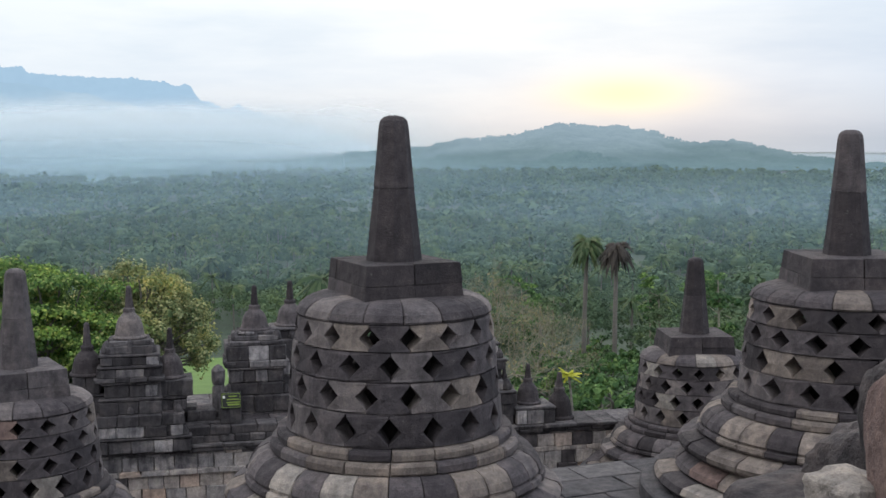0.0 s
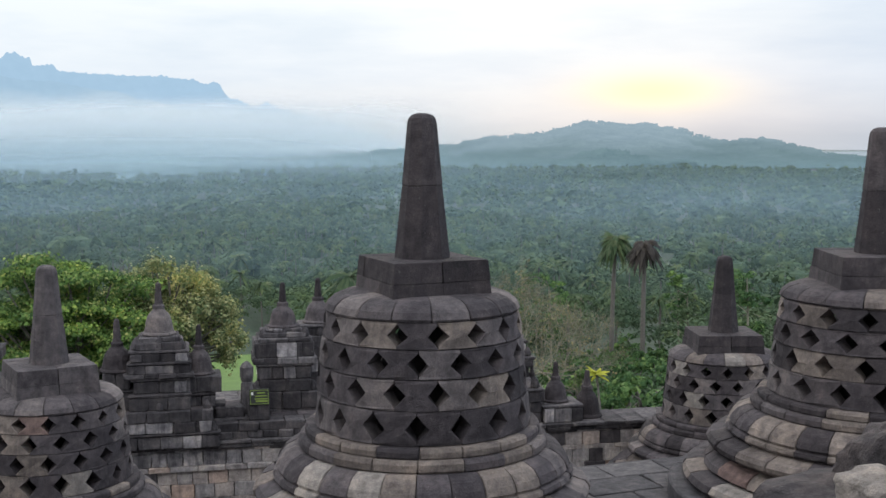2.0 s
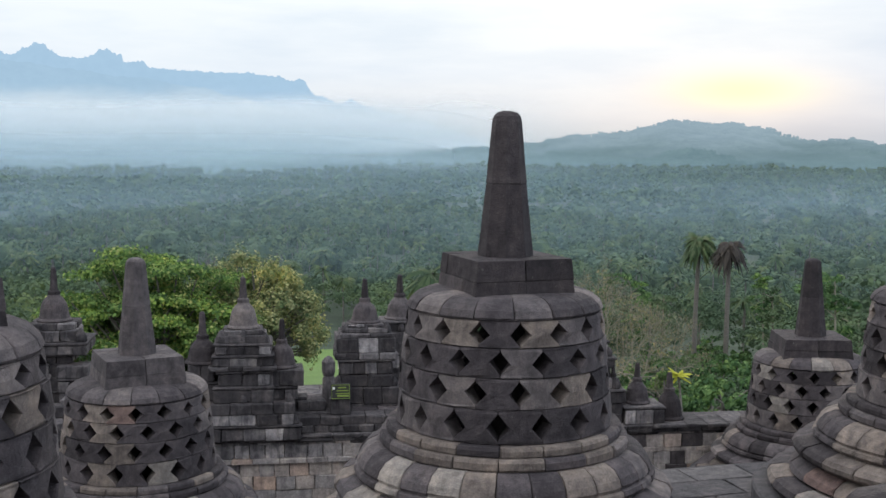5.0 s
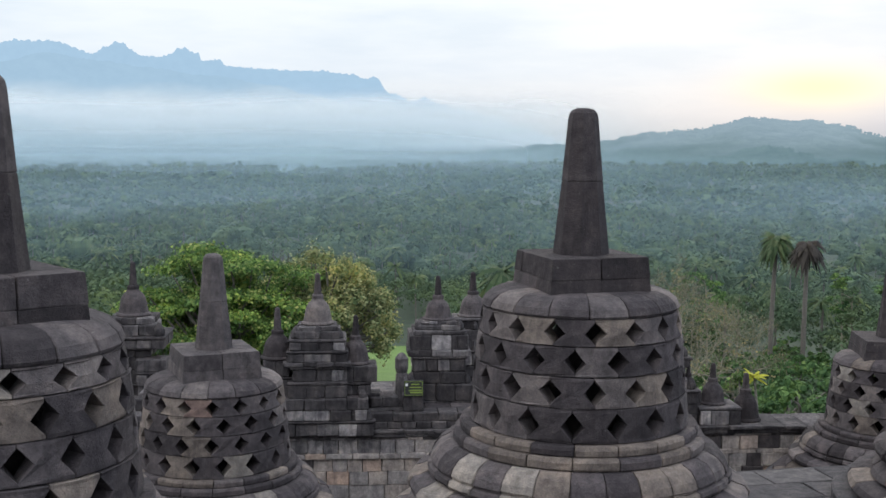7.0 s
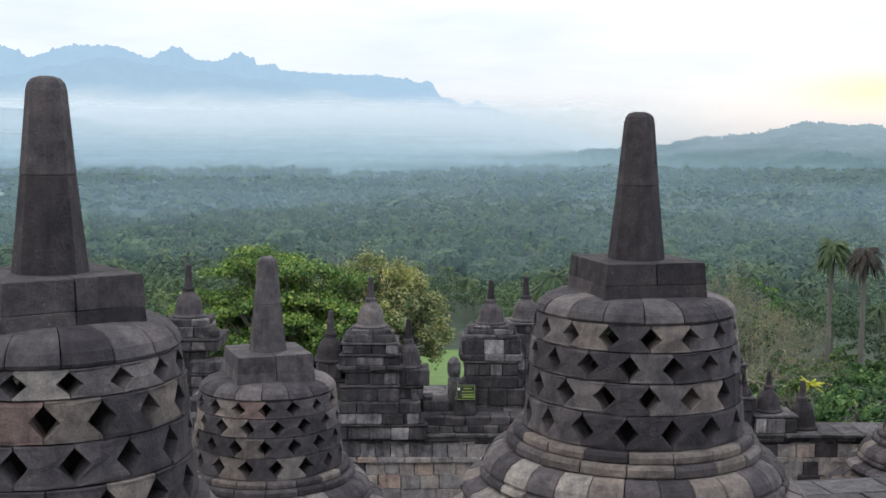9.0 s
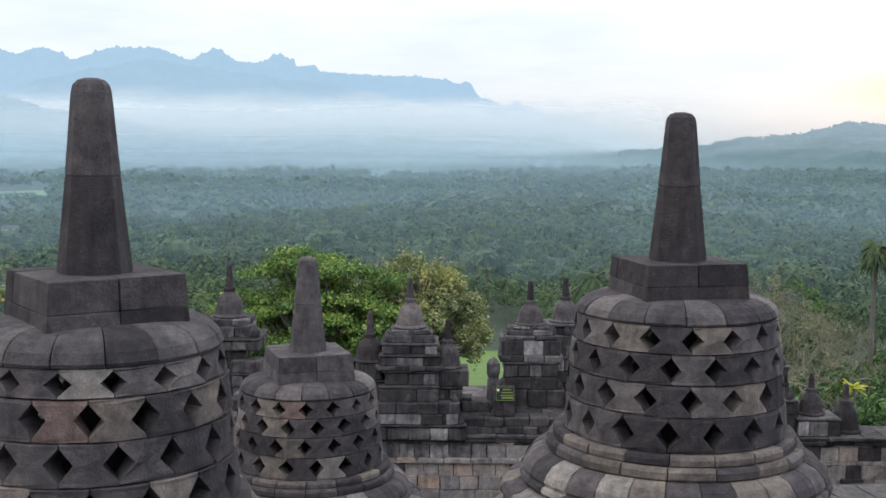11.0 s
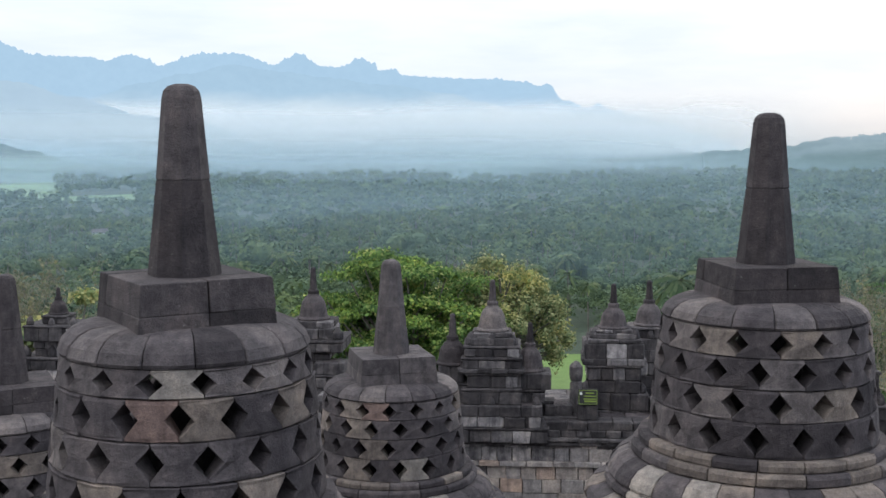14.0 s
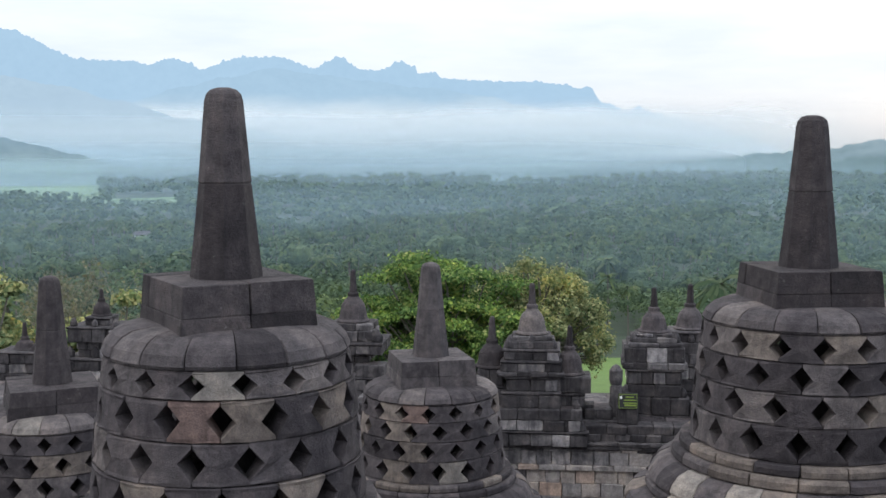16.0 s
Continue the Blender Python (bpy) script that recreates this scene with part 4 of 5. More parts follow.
# the two-stupa tower beside the sign
tower(-3.4, 21.2, [(1.5, 1.0, -1.68, -1.3), (1.2, 1.0, -1.3, -1.0), (0.96, 0.9, -1.0, -0.5), (1.14, 0.95, -0.5, -0.38), (1.06, 0.9, -0.38, -0.12), (0.94, 0.8, -0.12, -0.04), (0.76, 0.7, -0.04, 0.05), (0.66, 0.62, 0.05, 0.11)], "stepped tower of dark mossy stone blocks")
small_stupa((-3.4, 21.2, 0.11), 0.235, 0.39, 0.36, "small brownish stone bell stupa with thin dark spire", STONE)
tower(-2.85, 21.9, [(1.0, 0.9, -1.68, -0.5), (1.1, 0.9, -0.5, -0.12), (0.7, 0.7, -0.12, 0.08)], "dark stone tower half behind another")
small_stupa((-2.85, 21.9, 0.08), 0.245, 0.42, 0.36, "small brownish stone bell stupa with thin dark spire", STONE)
# the tower under the green tree
tower(-9.0, 20.6, [(1.0, 0.9, -1.68, -1.1), (0.5, 0.8, -1.1, -0.62), (0.72, 0.7, -0.62, -0.44), (1.26, 1.1, -0.44, -0.22), (0.9, 0.9, -0.22, -0.02), (0.8, 0.8, -0.02, 0.1)], "narrow tower with a broad dark moulded cornice")
small_stupa((-9.0, 20.6, 0.1), 0.26, 0.5, 0.44, "small dark brown stone bell stupa with thin spire")
tower(-8.52, 20.3, [(0.5, 0.5, -1.68, -0.85), (0.5, 0.5, -0.85, -0.62)], "square dark stone pier beside the tower")
# the broken end of the balustrade behind the last stupa
tower(-14.9, 21.0, [(1.3, 1.0, -2.4, -0.95), (0.8, 0.8, -0.95, -0.62), (1.1, 1.0, -0.62, -0.3), (0.5, 0.5, -0.3, -0.12)], "weathered dark tower stump with broad cornice")
small_stupa((-14.9, 21.0, -0.12), 0.18, 0.3, 0.2, "worn dark stone finial")
tower(-13.0, 19.9, [(0.9, 0.8, -2.4, -1.0)], "low dark stone pier of the balustrade")
small_stupa((-13.0, 19.9, -1.0), 0.26, 0.42, 0.3, "small dark stone bell stupa with thin spire")
tower(-16.0, 20.1, [(1.2, 0.8, -2.4, -0.75)], "low dark stone pier of the balustrade")
small_stupa((-16.15, 20.1, -0.75), 0.2, 0.2, 0.3, "small dark stone bell stupa with thin spire")
small_stupa((-15.75, 20.1, -0.75), 0.2, 0.16, 0.42, "small dark stone bell stupa with thin spire")
# right of the great stupa
tower(0.725, 21.35, [(0.97, 0.78, -1.62, -0.99), (0.6, 0.58, -0.99, -0.6), (0.7, 0.68, -0.6, -0.41), (0.48, 0.48, -0.41, -0.12)], "dark stepped tower of worn stone blocks")
tower(1.61, 21.5, [(0.73, 0.68, -1.62, -1.306)], "block stage of pale and dark stone")
small_stupa((1.56, 21.5, -1.306), 0.205, 0.41, 0.27, "small brown-grey stone bell stupa with short spire", STONE)
small_stupa((2.155, 21.65, -1.62), 0.235, 0.52, 0.29, "small blackened stone bell stupa with broken spire")
tower(1.12, 21.4, [(0.34, 0.4, -1.62, -1.02)], "narrow dark stone pier between two towers")
small_stupa((1.12, 21.4, -1.02), 0.135, 0.21, 0.12, "tiny dark stone bell stupa")
# a leaning stone and the notice board
post = thing("stone_post", (-3.92, 20.4, -1.34), "upright worn stone stele with blackened head", "stone")
part("shaft", box_mesh("shaft", 0.2, 0.2, 0.62, STONE_MOSSY, 0.03, 0.01, wrnd, 0.1), None, post)
part("head", loft("head", [(0, 0.1), (0.08, 0.12), (0.25, 0.12), (0.32, 0.07), (0.35, 0.02)], 10, STONE_MOSSY), None, post, "blackened rounded head", Matrix.Translation((0, 0, 0.61)))
sign = thing("notice_board", (-3.66, 20.12, -1.34), "small black notice board with yellow-green lettering", "sign", "", "", WALL_YAW)
part("stand", box_mesh("stand", 0.36, 0.24, 0.3, STONE_MOSSY, 0.02, 0.006, wrnd), None, sign, "dark stone block")
panel = part("panel", box_mesh("panel", 0.34, 0.03, 0.28, BOARD, 0.006), None, sign, "", Matrix.Translation((0, -0.13, 0.27)) @ Matrix.Rotation(radians(-8), 4, "X"))
for z, w, h, x in ((0.2, 0.14, 0.022, 0.03), (0.15, 0.2, 0.018, 0.03), (0.1, 0.22, 0.018, 0.03), (0.055, 0.2, 0.03, 0.04)):
    part("text_bar", box_mesh("text_bar", w, 0.006, h, SIGN_INK, 0.001), None, panel, "", Matrix.Translation((x, -0.018, z)))
for dx, dz, w, h in ((0, 0.02, 0.31, 0.008), (0, 0.252, 0.31, 0.008), (-0.152, 0.02, 0.008, 0.24), (0.152, 0.02, 0.008, 0.24)):
    part("border_bar", box_mesh("border_bar", w, 0.006, h, SIGN_INK, 0.001), None, panel, "", Matrix.Translation((dx, -0.018, dz)))
part("emblem", box_mesh("emblem", 0.04, 0.006, 0.045, SIGN_WHITE, 0.002), None, panel, "white corner emblem", Matrix.Translation((-0.12, -0.018, 0.18)))
# loose coping stones along the parapet
crnd = random.Random(31)
for k in range(46):
    u = 5 + 26 * (k + crnd.uniform(0, 0.8)) / 46
    if crnd.random() < 0.5 and u < along(2.5, 21.5):
        p = on_wall(u, crnd.uniform(0.5, 0.85) if u < U_END else crnd.uniform(0.28, 0.5), -1.34 if u < U_END else -1.63)
        me = block(crnd.choice((0.4, 0.52, 0.64)), 0.36, crnd.choice((0.2, 0.28)), STONE_MOSSY, "m")
        ob = new("coping_stone", me)
        ob.matrix_basis = pose(*p, 0, 0, WALL_YAW + crnd.uniform(-5, 5))
        tagged(ob, "loose weathered coping stone on the balustrade", "stone", "coping stones on the balustrade")

# ---- broken stones close by at the viewer's side ----
def rock(name, at, size, seed, mat, label, rz=0.0, cut=0.35):
    bm = bmesh.new()
    bmesh.ops.create_icosphere(bm, subdivisions=4, radius=1.0)
    off = Vector((seed * 3.1, seed * 1.7, 0))
    for v in bm.verts:
        n = v.co.normalized()
        m = max(abs(n.x), abs(n.y), abs(n.z))
        p = n * (1 - cut + cut / m)
        p *= 1 + 0.16 * noise.fractal(n * 1.3 + off, 1.0, 2.0, 4) + 0.05 * noise.noise(n * 7 + off)
        v.co = Vector((p.x * size[0], p.y * size[1], p.z * size[2]))
    me = bpy.data.meshes.new(name)
    bm.to_mesh(me)
    bm.free()
    me.materials.append(mat)
    ob = new(name, me)
    ob.matrix_basis = pose(*at, 0, 0, rz)
    return tagged(ob, label, "rock")


# ---- trees ----
def frame_of(n):
    n = n / np.linalg.norm(n, axis=-1, keepdims=True)
    a = np.where(np.abs(n[..., 2:3]) < 0.9, np.array([0.0, 0, 1]), np.array([1.0, 0, 0]))
    t = np.cross(a, n)
    t /= np.linalg.norm(t, axis=-1, keepdims=True)
    return n, t, np.cross(n, t)


def leaf_quads(points, normals, size, rg, wild=0.55):
    """Leaf sprays: bent quads of uneven size, at points, facing about along normals."""
    k = len(points)
    n, t, b = frame_of(normals + rg.normal(0, wild, (k, 3)))
    a = rg.uniform(0, 2 * np.pi, (k, 1))
    u, w = t * np.cos(a) + b * np.sin(a), b * np.cos(a) - t * np.sin(a)
    s = size * rg.uniform(0.55, 1.35, (k, 1))
    l = s * rg.uniform(0.5, 0.9, (k, 1))
    bend = n * s * 0.25
    q = np.stack([points - u * s, points - w * l + bend, points + u * s, points + w * l + bend], 1)
    return q


def crown_quads(count, radius, height, size, lumps, seed, low=-0.45, wild=0.55):
    """A crown: leaf sprays over several lumps set on an uneven ellipsoid, centred on the origin."""
    rg = np.random.default_rng(seed)
    pts, nor = [], []
    per = count // lumps
    for i in range(lumps):
        d = rg.normal(0, 1, 3)
        d[2] = abs(d[2]) * 0.9 + low * rg.random()
        d /= np.linalg.norm(d)
        c = d * np.array([radius, radius, height]) * rg.uniform(0.45, 0.75)
        lr = np.array([radius, radius, height * 0.85]) * rg.uniform(0.28, 0.5)
        v = rg.normal(0, 1, (per, 3))
        v[:, 2] = np.abs(v[:, 2]) * 0.8 + rg.uniform(-0.5, 0.3, per)
        v /= np.linalg.norm(v, axis=1, keepdims=True)
        pts.append(c + v * lr * rg.uniform(0.7, 1.08, (per, 1)))
        nor.append(v + np.array([0, 0, 0.35]))
    return leaf_quads(np.concatenate(pts), np.concatenate(nor), size, rg, wild)


def core_quads(radius, height):
    """The dense inner mass of a crown: the upper part of a faceted ellipsoid, so that no gap shows the ground."""
    rows = [(1.0, -0.35), (0.97, 0.2), (0.72, 0.68), (0.0, 0.95)]
    out = []
    for (r0, z0), (r1, z1) in zip(rows, rows[1:]):
        for k in range(6):
            a, b = math.pi * k / 3, math.pi * (k + 1) / 3
            out.append([(r0 * math.cos(a), r0 * math.sin(a), z0), (r0 * math.cos(b), r0 * math.sin(b), z0), (r1 * math.cos(b) + 1e-3, r1 * math.sin(b), z1), (r1 * math.cos(a), r1 * math.sin(a), z1)])
    return np.array(out) * np.array([radius, radius, height])


def palm_quads(fronds, length, seed, droop=1.0, rows=5, width=0.16):
    """The head of a palm: arching fronds, each two rows of drooping leaflets."""
    rg = np.random.default_rng(seed)
    out = []
    for i in range(fronds):
        a = 2 * np.pi * i / fronds + rg.uniform(-0.3, 0.3)
        up = rg.uniform(-0.5, 1.15)
        l = length * rg.uniform(0.8, 1.1)
        h = np.array([np.cos(a), np.sin(a), 0])
        side = np.array([-np.sin(a), np.cos(a), 0])
        s = np.linspace(0, 1, rows + 1)
        line = h * (s * l * np.cos(up * 0.7))[:, None] + np.array([0, 0, 1]) * (l * (np.sin(up) * s - droop * (0.55 + 0.3 * rg.random()) * s ** 2))[:, None]
        w = l * width * np.sin(np.pi * (0.12 + 0.85 * s)) + 0.02
        for sg in (-1, 1):
            edge = line + side * (sg * w)[:, None] - np.array([0, 0, 1]) * (w * 0.7)[:, None]
            for k in range(rows):
                out.append((line[k], line[k + 1], edge[k + 1], edge[k]) if sg > 0 else (line[k + 1], line[k], edge[k], edge[k + 1]))
    return np.array(out)


def trunk_quads(points, radii, sides=6):
    """A tapered limb along points."""
    pts = np.array(points, float)
    rings = []
    for i, p in enumerate(pts):
        d = pts[min(i + 1, len(pts) - 1)] - pts[max(i - 1, 0)]
        _, t, b = frame_of(d)
        a = np.linspace(0, 2 * np.pi, sides, endpoint=False)
        rings.append(p + radii[i] * (np.cos(a)[:, None] * t + np.sin(a)[:, None] * b))
    out = []
    for r0, r1 in zip(rings, rings[1:]):
        for k in range(sides):
            out.append((r0[k], r0[(k + 1) % sides], r1[(k + 1) % sides], r1[k]))
    return np.array(out)


def quads_mesh(name, groups):
    """One mesh from (quads, material) groups; quads is an array n x 4 x 3."""
    me = bpy.data.meshes.new(name)
    total = sum(len(q) for q, _ in groups)
    co = np.concatenate([q.reshape(-1, 3) for q, _ in groups]).astype(np.float32)
    me.vertices.add(total * 4)
    me.vertices.foreach_set("co", co.ravel())
    me.loops.add(total * 4)
    me.loops.foreach_set("vertex_index", np.arange(total * 4, dtype=np.int32))
    me.polygons.add(total)
    me.polygons.foreach_set("loop_start", np.arange(0, total * 4, 4, dtype=np.int32))
    idx = []
    for i, (q, mat) in enumerate(groups):
        me.materials.append(mat)
        idx.append(np.full(len(q), i, dtype=np.int32))
    me.polygons.foreach_set("material_index", np.concatenate(idx))
    me.update(calc_edges=True)
    return me


def placed(template, xyz, scale, turn):
    """Copies of template quads at many places, as plain geometry."""
    c, s = np.cos(turn), np.sin(turn)
    out = np.empty((len(xyz), *template.shape), np.float32)
    x, y = template[..., 0], template[..., 1]
    sc = scale.reshape(-1, 1, 1)
    out[..., 0] = (c[:, None, None] * x - s[:, None, None] * y) * sc + xyz[:, 0][:, None, None]
    out[..., 1] = (s[:, None, None] * x + c[:, None, None] * y) * sc + xyz[:, 1][:, None, None]
    out[..., 2] = template[..., 2] * sc + xyz[:, 2][:, None, None]
    return out.reshape(-1, 4, 3)


def scatter(rg, r0, r1, spacing):
    """Places in the valley, clear of fields and lawn."""
    area = 0.5 * radians(64) * (r1 * r1 - r0 * r0)
    n = int(area / spacing ** 2)
    r = np.sqrt(rg.uniform(r0 * r0, r1 * r1, n))
    az = rg.uniform(-23, 41, n)
    keep = np.ones(n, bool)
    for a0, a1, f0, f1 in FIELDS + [(8.5, 13.6, 40, 230), (-10.5, -5.0, 100, 186), (-5.0, 0.6, 100, 126)]:
        keep &= ~((az > a0) & (az < a1) & (r > f0 - 70 * (f0 > 500)) & (r < f1 + 5))
    r, az = r[keep], np.radians(az[keep])
    x, y = -r * np.sin(az), r * np.cos(az)
    z = np.array([ground_z(a, b) for a, b in zip(x, y)])
    return np.stack([x, y, z], 1)


def forest(name, r0, r1, spacing, leaves, leaf_size, palms, seed, label, lift):
    rg = np.random.default_rng(seed)
    crowns = [crown_quads(leaves, 4.2, 4.0, leaf_size, 7, seed * 10 + i, wild=0.16 if r0 > 200 else 0.28) for i in range(5)]
    if r0 > 200:
        crowns = [np.concatenate([cr, core_quads(2.3, 2.0)]) for cr in crowns]
    heads = [palm_quads(15, 3.6, seed * 20 + i, rows=3 if r0 < 600 else 2, width=0.1 if r0 < 200 else 0.17) for i in range(3)]
    p = scatter(rg, r0, r1, spacing)
    which = rg.random(len(p))
    groups = []
    for i, cr in enumerate(crowns):
        sel = p[(which >= i / 5 * (1 - palms)) & (which < (i + 1) / 5 * (1 - palms))].copy()
        sc = rg.uniform(0.55, 1.3, len(sel)) * np.where(rg.random(len(sel)) < 0.07, 1.55, 1.0)
        sel[:, 2] += lift + sc * 3.2 + (rg.uniform(-2, 3.6, len(sel)) if r0 < 600 else rg.uniform(-1.5, 1.5, len(sel)))
        groups.append((placed(cr, sel, sc, rg.uniform(0, 6.28, len(sel))), LEAF_FOREST))
    for i, hd in enumerate(heads):
        sel = p[which >= 1 - palms][i::3].copy()
        sel[:, 2] += lift + rg.uniform(6.5, 12, len(sel))
        groups.append((placed(hd, sel, rg.uniform(0.75, 1.1, len(sel)), rg.uniform(0, 6.28, len(sel))), LEAF_PALM))
        stem = trunk_quads([(0, 0, -11), (0.2, 0, 0)], [0.24, 0.16], 4)
        groups.append((placed(stem, sel, np.ones(len(sel)), rg.uniform(0, 6.28, len(sel))), BARK))
    return tagged(new(name, quads_mesh(name, groups)), label, "forest", "", "stuff")


forest("forest_canopy", 105, 165, 6.2, 640, 0.18, 0.1, 6, "dense tropical woodland below the temple hill", 3.0)
forest("forest_canopy", 165, 280, 6.4, 380, 0.26, 0.12, 3, "dense tropical woodland with coconut palms", 3.0)
forest("forest_canopy", 280, 420, 7.4, 140, 0.42, 0.2, 7, "tropical woodland with coconut palms in light haze", 3.5)
forest("forest_canopy", 420, 680, 7.8, 82, 0.6, 0.24, 4, "dense tropical woodland with coconut palms in light haze", 3.5)
forest("forest_canopy", 680, 1840, 12.2, 14, 1.7, 0.06, 5, "far tropical woodland under morning haze", 4.0)


def hill_forest(points, r_foot, r_top, count, seed, label, mat):
    rg = np.random.default_rng(seed)
    cr = crown_quads(14, 4.4, 4.4, 2.6, 3, seed)
    a0, a1 = points[0][0], points[-1][0]
    p = np.array([slope_place(points, r_foot, r_top, a, min(1.0, s)) for a, s in zip(rg.uniform(a1, a0, count), rg.uniform(0.3, 1.3, count))])
    p[:, 2] += rg.uniform(-6, 0.5, count)
    return tagged(new("hill_woods", quads_mesh("hill_woods", [(placed(cr, p, rg.uniform(0.6, 1.6, count), rg.uniform(0, 6.28, count)), mat)])), label, "forest", "", "stuff")


# crowns share the glowing hill colours, painted haze included
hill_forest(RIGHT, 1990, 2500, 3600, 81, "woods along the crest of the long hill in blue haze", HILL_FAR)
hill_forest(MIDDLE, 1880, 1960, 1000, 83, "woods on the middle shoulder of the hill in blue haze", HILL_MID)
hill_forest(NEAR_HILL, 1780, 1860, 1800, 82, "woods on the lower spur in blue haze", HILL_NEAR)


def broad_tree(x, y, z, height, spread, leaves, leaf_size, mat, seed, label, lumps=26, flat=0.55, name="broadleaf_tree", tier=0.5, fan=1.0, low=0.0):
    """A spreading tree: tapered trunk, forking limbs, leaf sprays in separate clumps at the limb ends."""
    rg = np.random.default_rng(seed)
    t = thing(name, (x, y, z), label, "tree")
    fork = height * (0.5 if low else 0.35)
    limbs = [trunk_quads([(0, 0, -0.5), (0.2, 0.1, fork * 0.6), (0, 0, fork)], [0.42, 0.32, 0.27], 8)]
    pts, nor = [], []
    per = leaves // lumps
    for i in range(lumps):
        a = rg.uniform(0, 2 * np.pi)
        rr = spread * np.sqrt(rg.random()) * 0.82
        top = height * (1 - 0.42 * (rr / spread) ** 2) - rg.uniform(0.0, 0.42) * height * flat
        c = np.array([rr * np.cos(a), rr * np.sin(a), max(top, height * low) - 0.8])
        mid = c * np.array([0.45, 0.45, 0]) + np.array([0, 0, fork + (c[2] - fork) * 0.5]) + rg.normal(0, 0.3, 3)
        limbs.append(trunk_quads([(0, 0, fork - 0.2), tuple(mid), tuple(c)], [0.17, 0.1, 0.04], 5))
        lr = np.array([1, 1, tier]) * spread * rg.uniform(0.13, 0.3) * fan
        v = rg.normal(0, 1, (per, 3))
        v[:, 2] = v[:, 2] * 0.7 + 0.25
        v /= np.linalg.norm(v, axis=1, keepdims=True)
        pts.append(c + v * lr * rg.uniform(0.35, 1.12, (per, 1)) + rg.normal(0, 0.12, (per, 3)))
        nor.append(v + np.array([0, 0, 0.5]))
    part("trunk", quads_mesh("trunk", [(np.concatenate(limbs), BARK)]), None, t, "grey-brown trunk and limbs")
    part("crown", quads_mesh("crown", [(leaf_quads(np.concatenate(pts), np.concatenate(nor), leaf_size, rg), mat)]), None, t)
    return t


def palm(x, y, z, height, length, mat, seed, label, fronds=26, droop=1.0, girth=0.3, skirt=False, name="palm_tree"):
    rg = np.random.default_rng(seed)
    t = thing(name, (x, y, z), label, "palm")
    lean = rg.uniform(-0.5, 0.5)
    stem = [(lean * s ** 2, 0, height * s) for s in np.linspace(0, 1, 9)]
    part("trunk", quads_mesh("trunk", [(trunk_quads(stem, [girth * (1 - 0.3 * s) * (1 + 0.06 * (k % 2)) for k, s in enumerate(np.linspace(0, 1, 9))], 8), BARK)]), None, t, "slim pale grey trunk")
    q = palm_quads(fronds, length, seed, droop, 6, 0.14)
    if skirt:
        q = np.concatenate([q, palm_quads(fronds, length * 0.9, seed + 1, 2.2, 6, 0.14)])
    q = q + np.array([lean, 0, height])
    part("fronds", quads_mesh("fronds", [(q, mat)]), None, t)
    return t


def bare_tree(x, y, z, height, seed, label, spread=0.62, depth=6, leaves=1500):
    """A leafless tree of fine forking twigs."""
    rg = np.random.default_rng(seed)
    out = []

    def grow(p, d, l, r, k):
        e = p + d * l
        out.append(trunk_quads([p, (p + e) / 2 + rg.normal(0, l * 0.04, 3), e], [r, r * 0.85, r * 0.7], 4) if k > 3 else trunk_quads([p, e], [r, r * 0.6], 3))
        if k == 0:
            return
        for i in range(3 if k > 1 else 3):
            n = d + rg.normal(0, spread, 3)
            n[2] += 0.15
            grow(e, n / np.linalg.norm(n), l * rg.uniform(0.62, 0.85), r * 0.62, k - 1)

    grow(np.array([0.0, 0, -0.5]), np.array([0.0, 0, 1]), height * 0.27, height * 0.011, depth)
    q = np.concatenate(out)
    q[..., 2] *= height / q[..., 2].max()
    t = thing("bare_tree", (x, y, z), label, "tree")
    part("branch_crown", quads_mesh("branch_crown", [(q, BARE_WOOD)]), None, t)
    tips = q[q[:, :, 2].mean(1) > height * 0.35].mean(1)
    tips = tips[rg.choice(len(tips), min(leaves, len(tips)), replace=False)] + rg.normal(0, 0.15, (min(leaves, len(tips)), 3))
    part("sparse_leaves", quads_mesh("sparse_leaves", [(leaf_quads(tips, rg.normal(0, 1, tips.shape), 0.11, rg), LEAF_THIN)]), None, t, "sparse olive-tan leaves")
    return t


def at(az, r):
    x, y = -r * math.sin(radians(az)), r * math.cos(radians(az))
    return x, y, ground_z(x, y)


x, y, z = at(19.3, 74)
broad_tree(x, y, z, -2.3 - z, 7.4, 56000, 0.115, LEAF_GREEN, 41, "spreading green tree with yellowish tips below the wall", 120, 0.85, tier=0.2, fan=0.8)
x, y, z = at(14.6, 78)
broad_tree(x, y, z, -3.6 - z, 6.0, 42000, 0.11, LEAF_YELLOW, 42, "yellow-green flowering tree below the wall", 190, 0.62, tier=1.3, fan=0.42, low=0.5)
x, y, z = at(40.0, 70)
broad_tree(x, y, z, -2.9 - z, 5.4, 14000, 0.17, LEAF_YELLOW, 43, "yellowish green tree beyond the balustrade", 34, 0.9)
x, y, z = at(34.2, 72)
broad_tree(x, y, z, -4.6 - z, 3.6, 11000, 0.16, LEAF_YELLOW, 44, "yellow-green tree beyond the balustrade", 30, 0.9)
x, y, z = at(36.8, 78)
bare_tree(x, y, z, -3.4 - z, 45, "thin-leaved grey tree beyond the balustrade", 0.6, 7)
for k, (az_, r_, top_) in enumerate(((-2.5, 112, -7.8), (-1.2, 118, -9.0), (-4.0, 124, -11.2))):
    x, y, z = at(az_, r_)
    bare_tree(x, y, z, top_ - z, 46 + k, "large leafless grey-brown tree below the temple", 0.55, 7)
x, y, z = at(-6.84, 190)
palm(x, y, z, -12.7 - z, 3.3, LEAF_PALM, 51, "tall slim palm with a round green head", 46, 1.3, 0.42, True)
x, y, z = at(-8.32, 185)
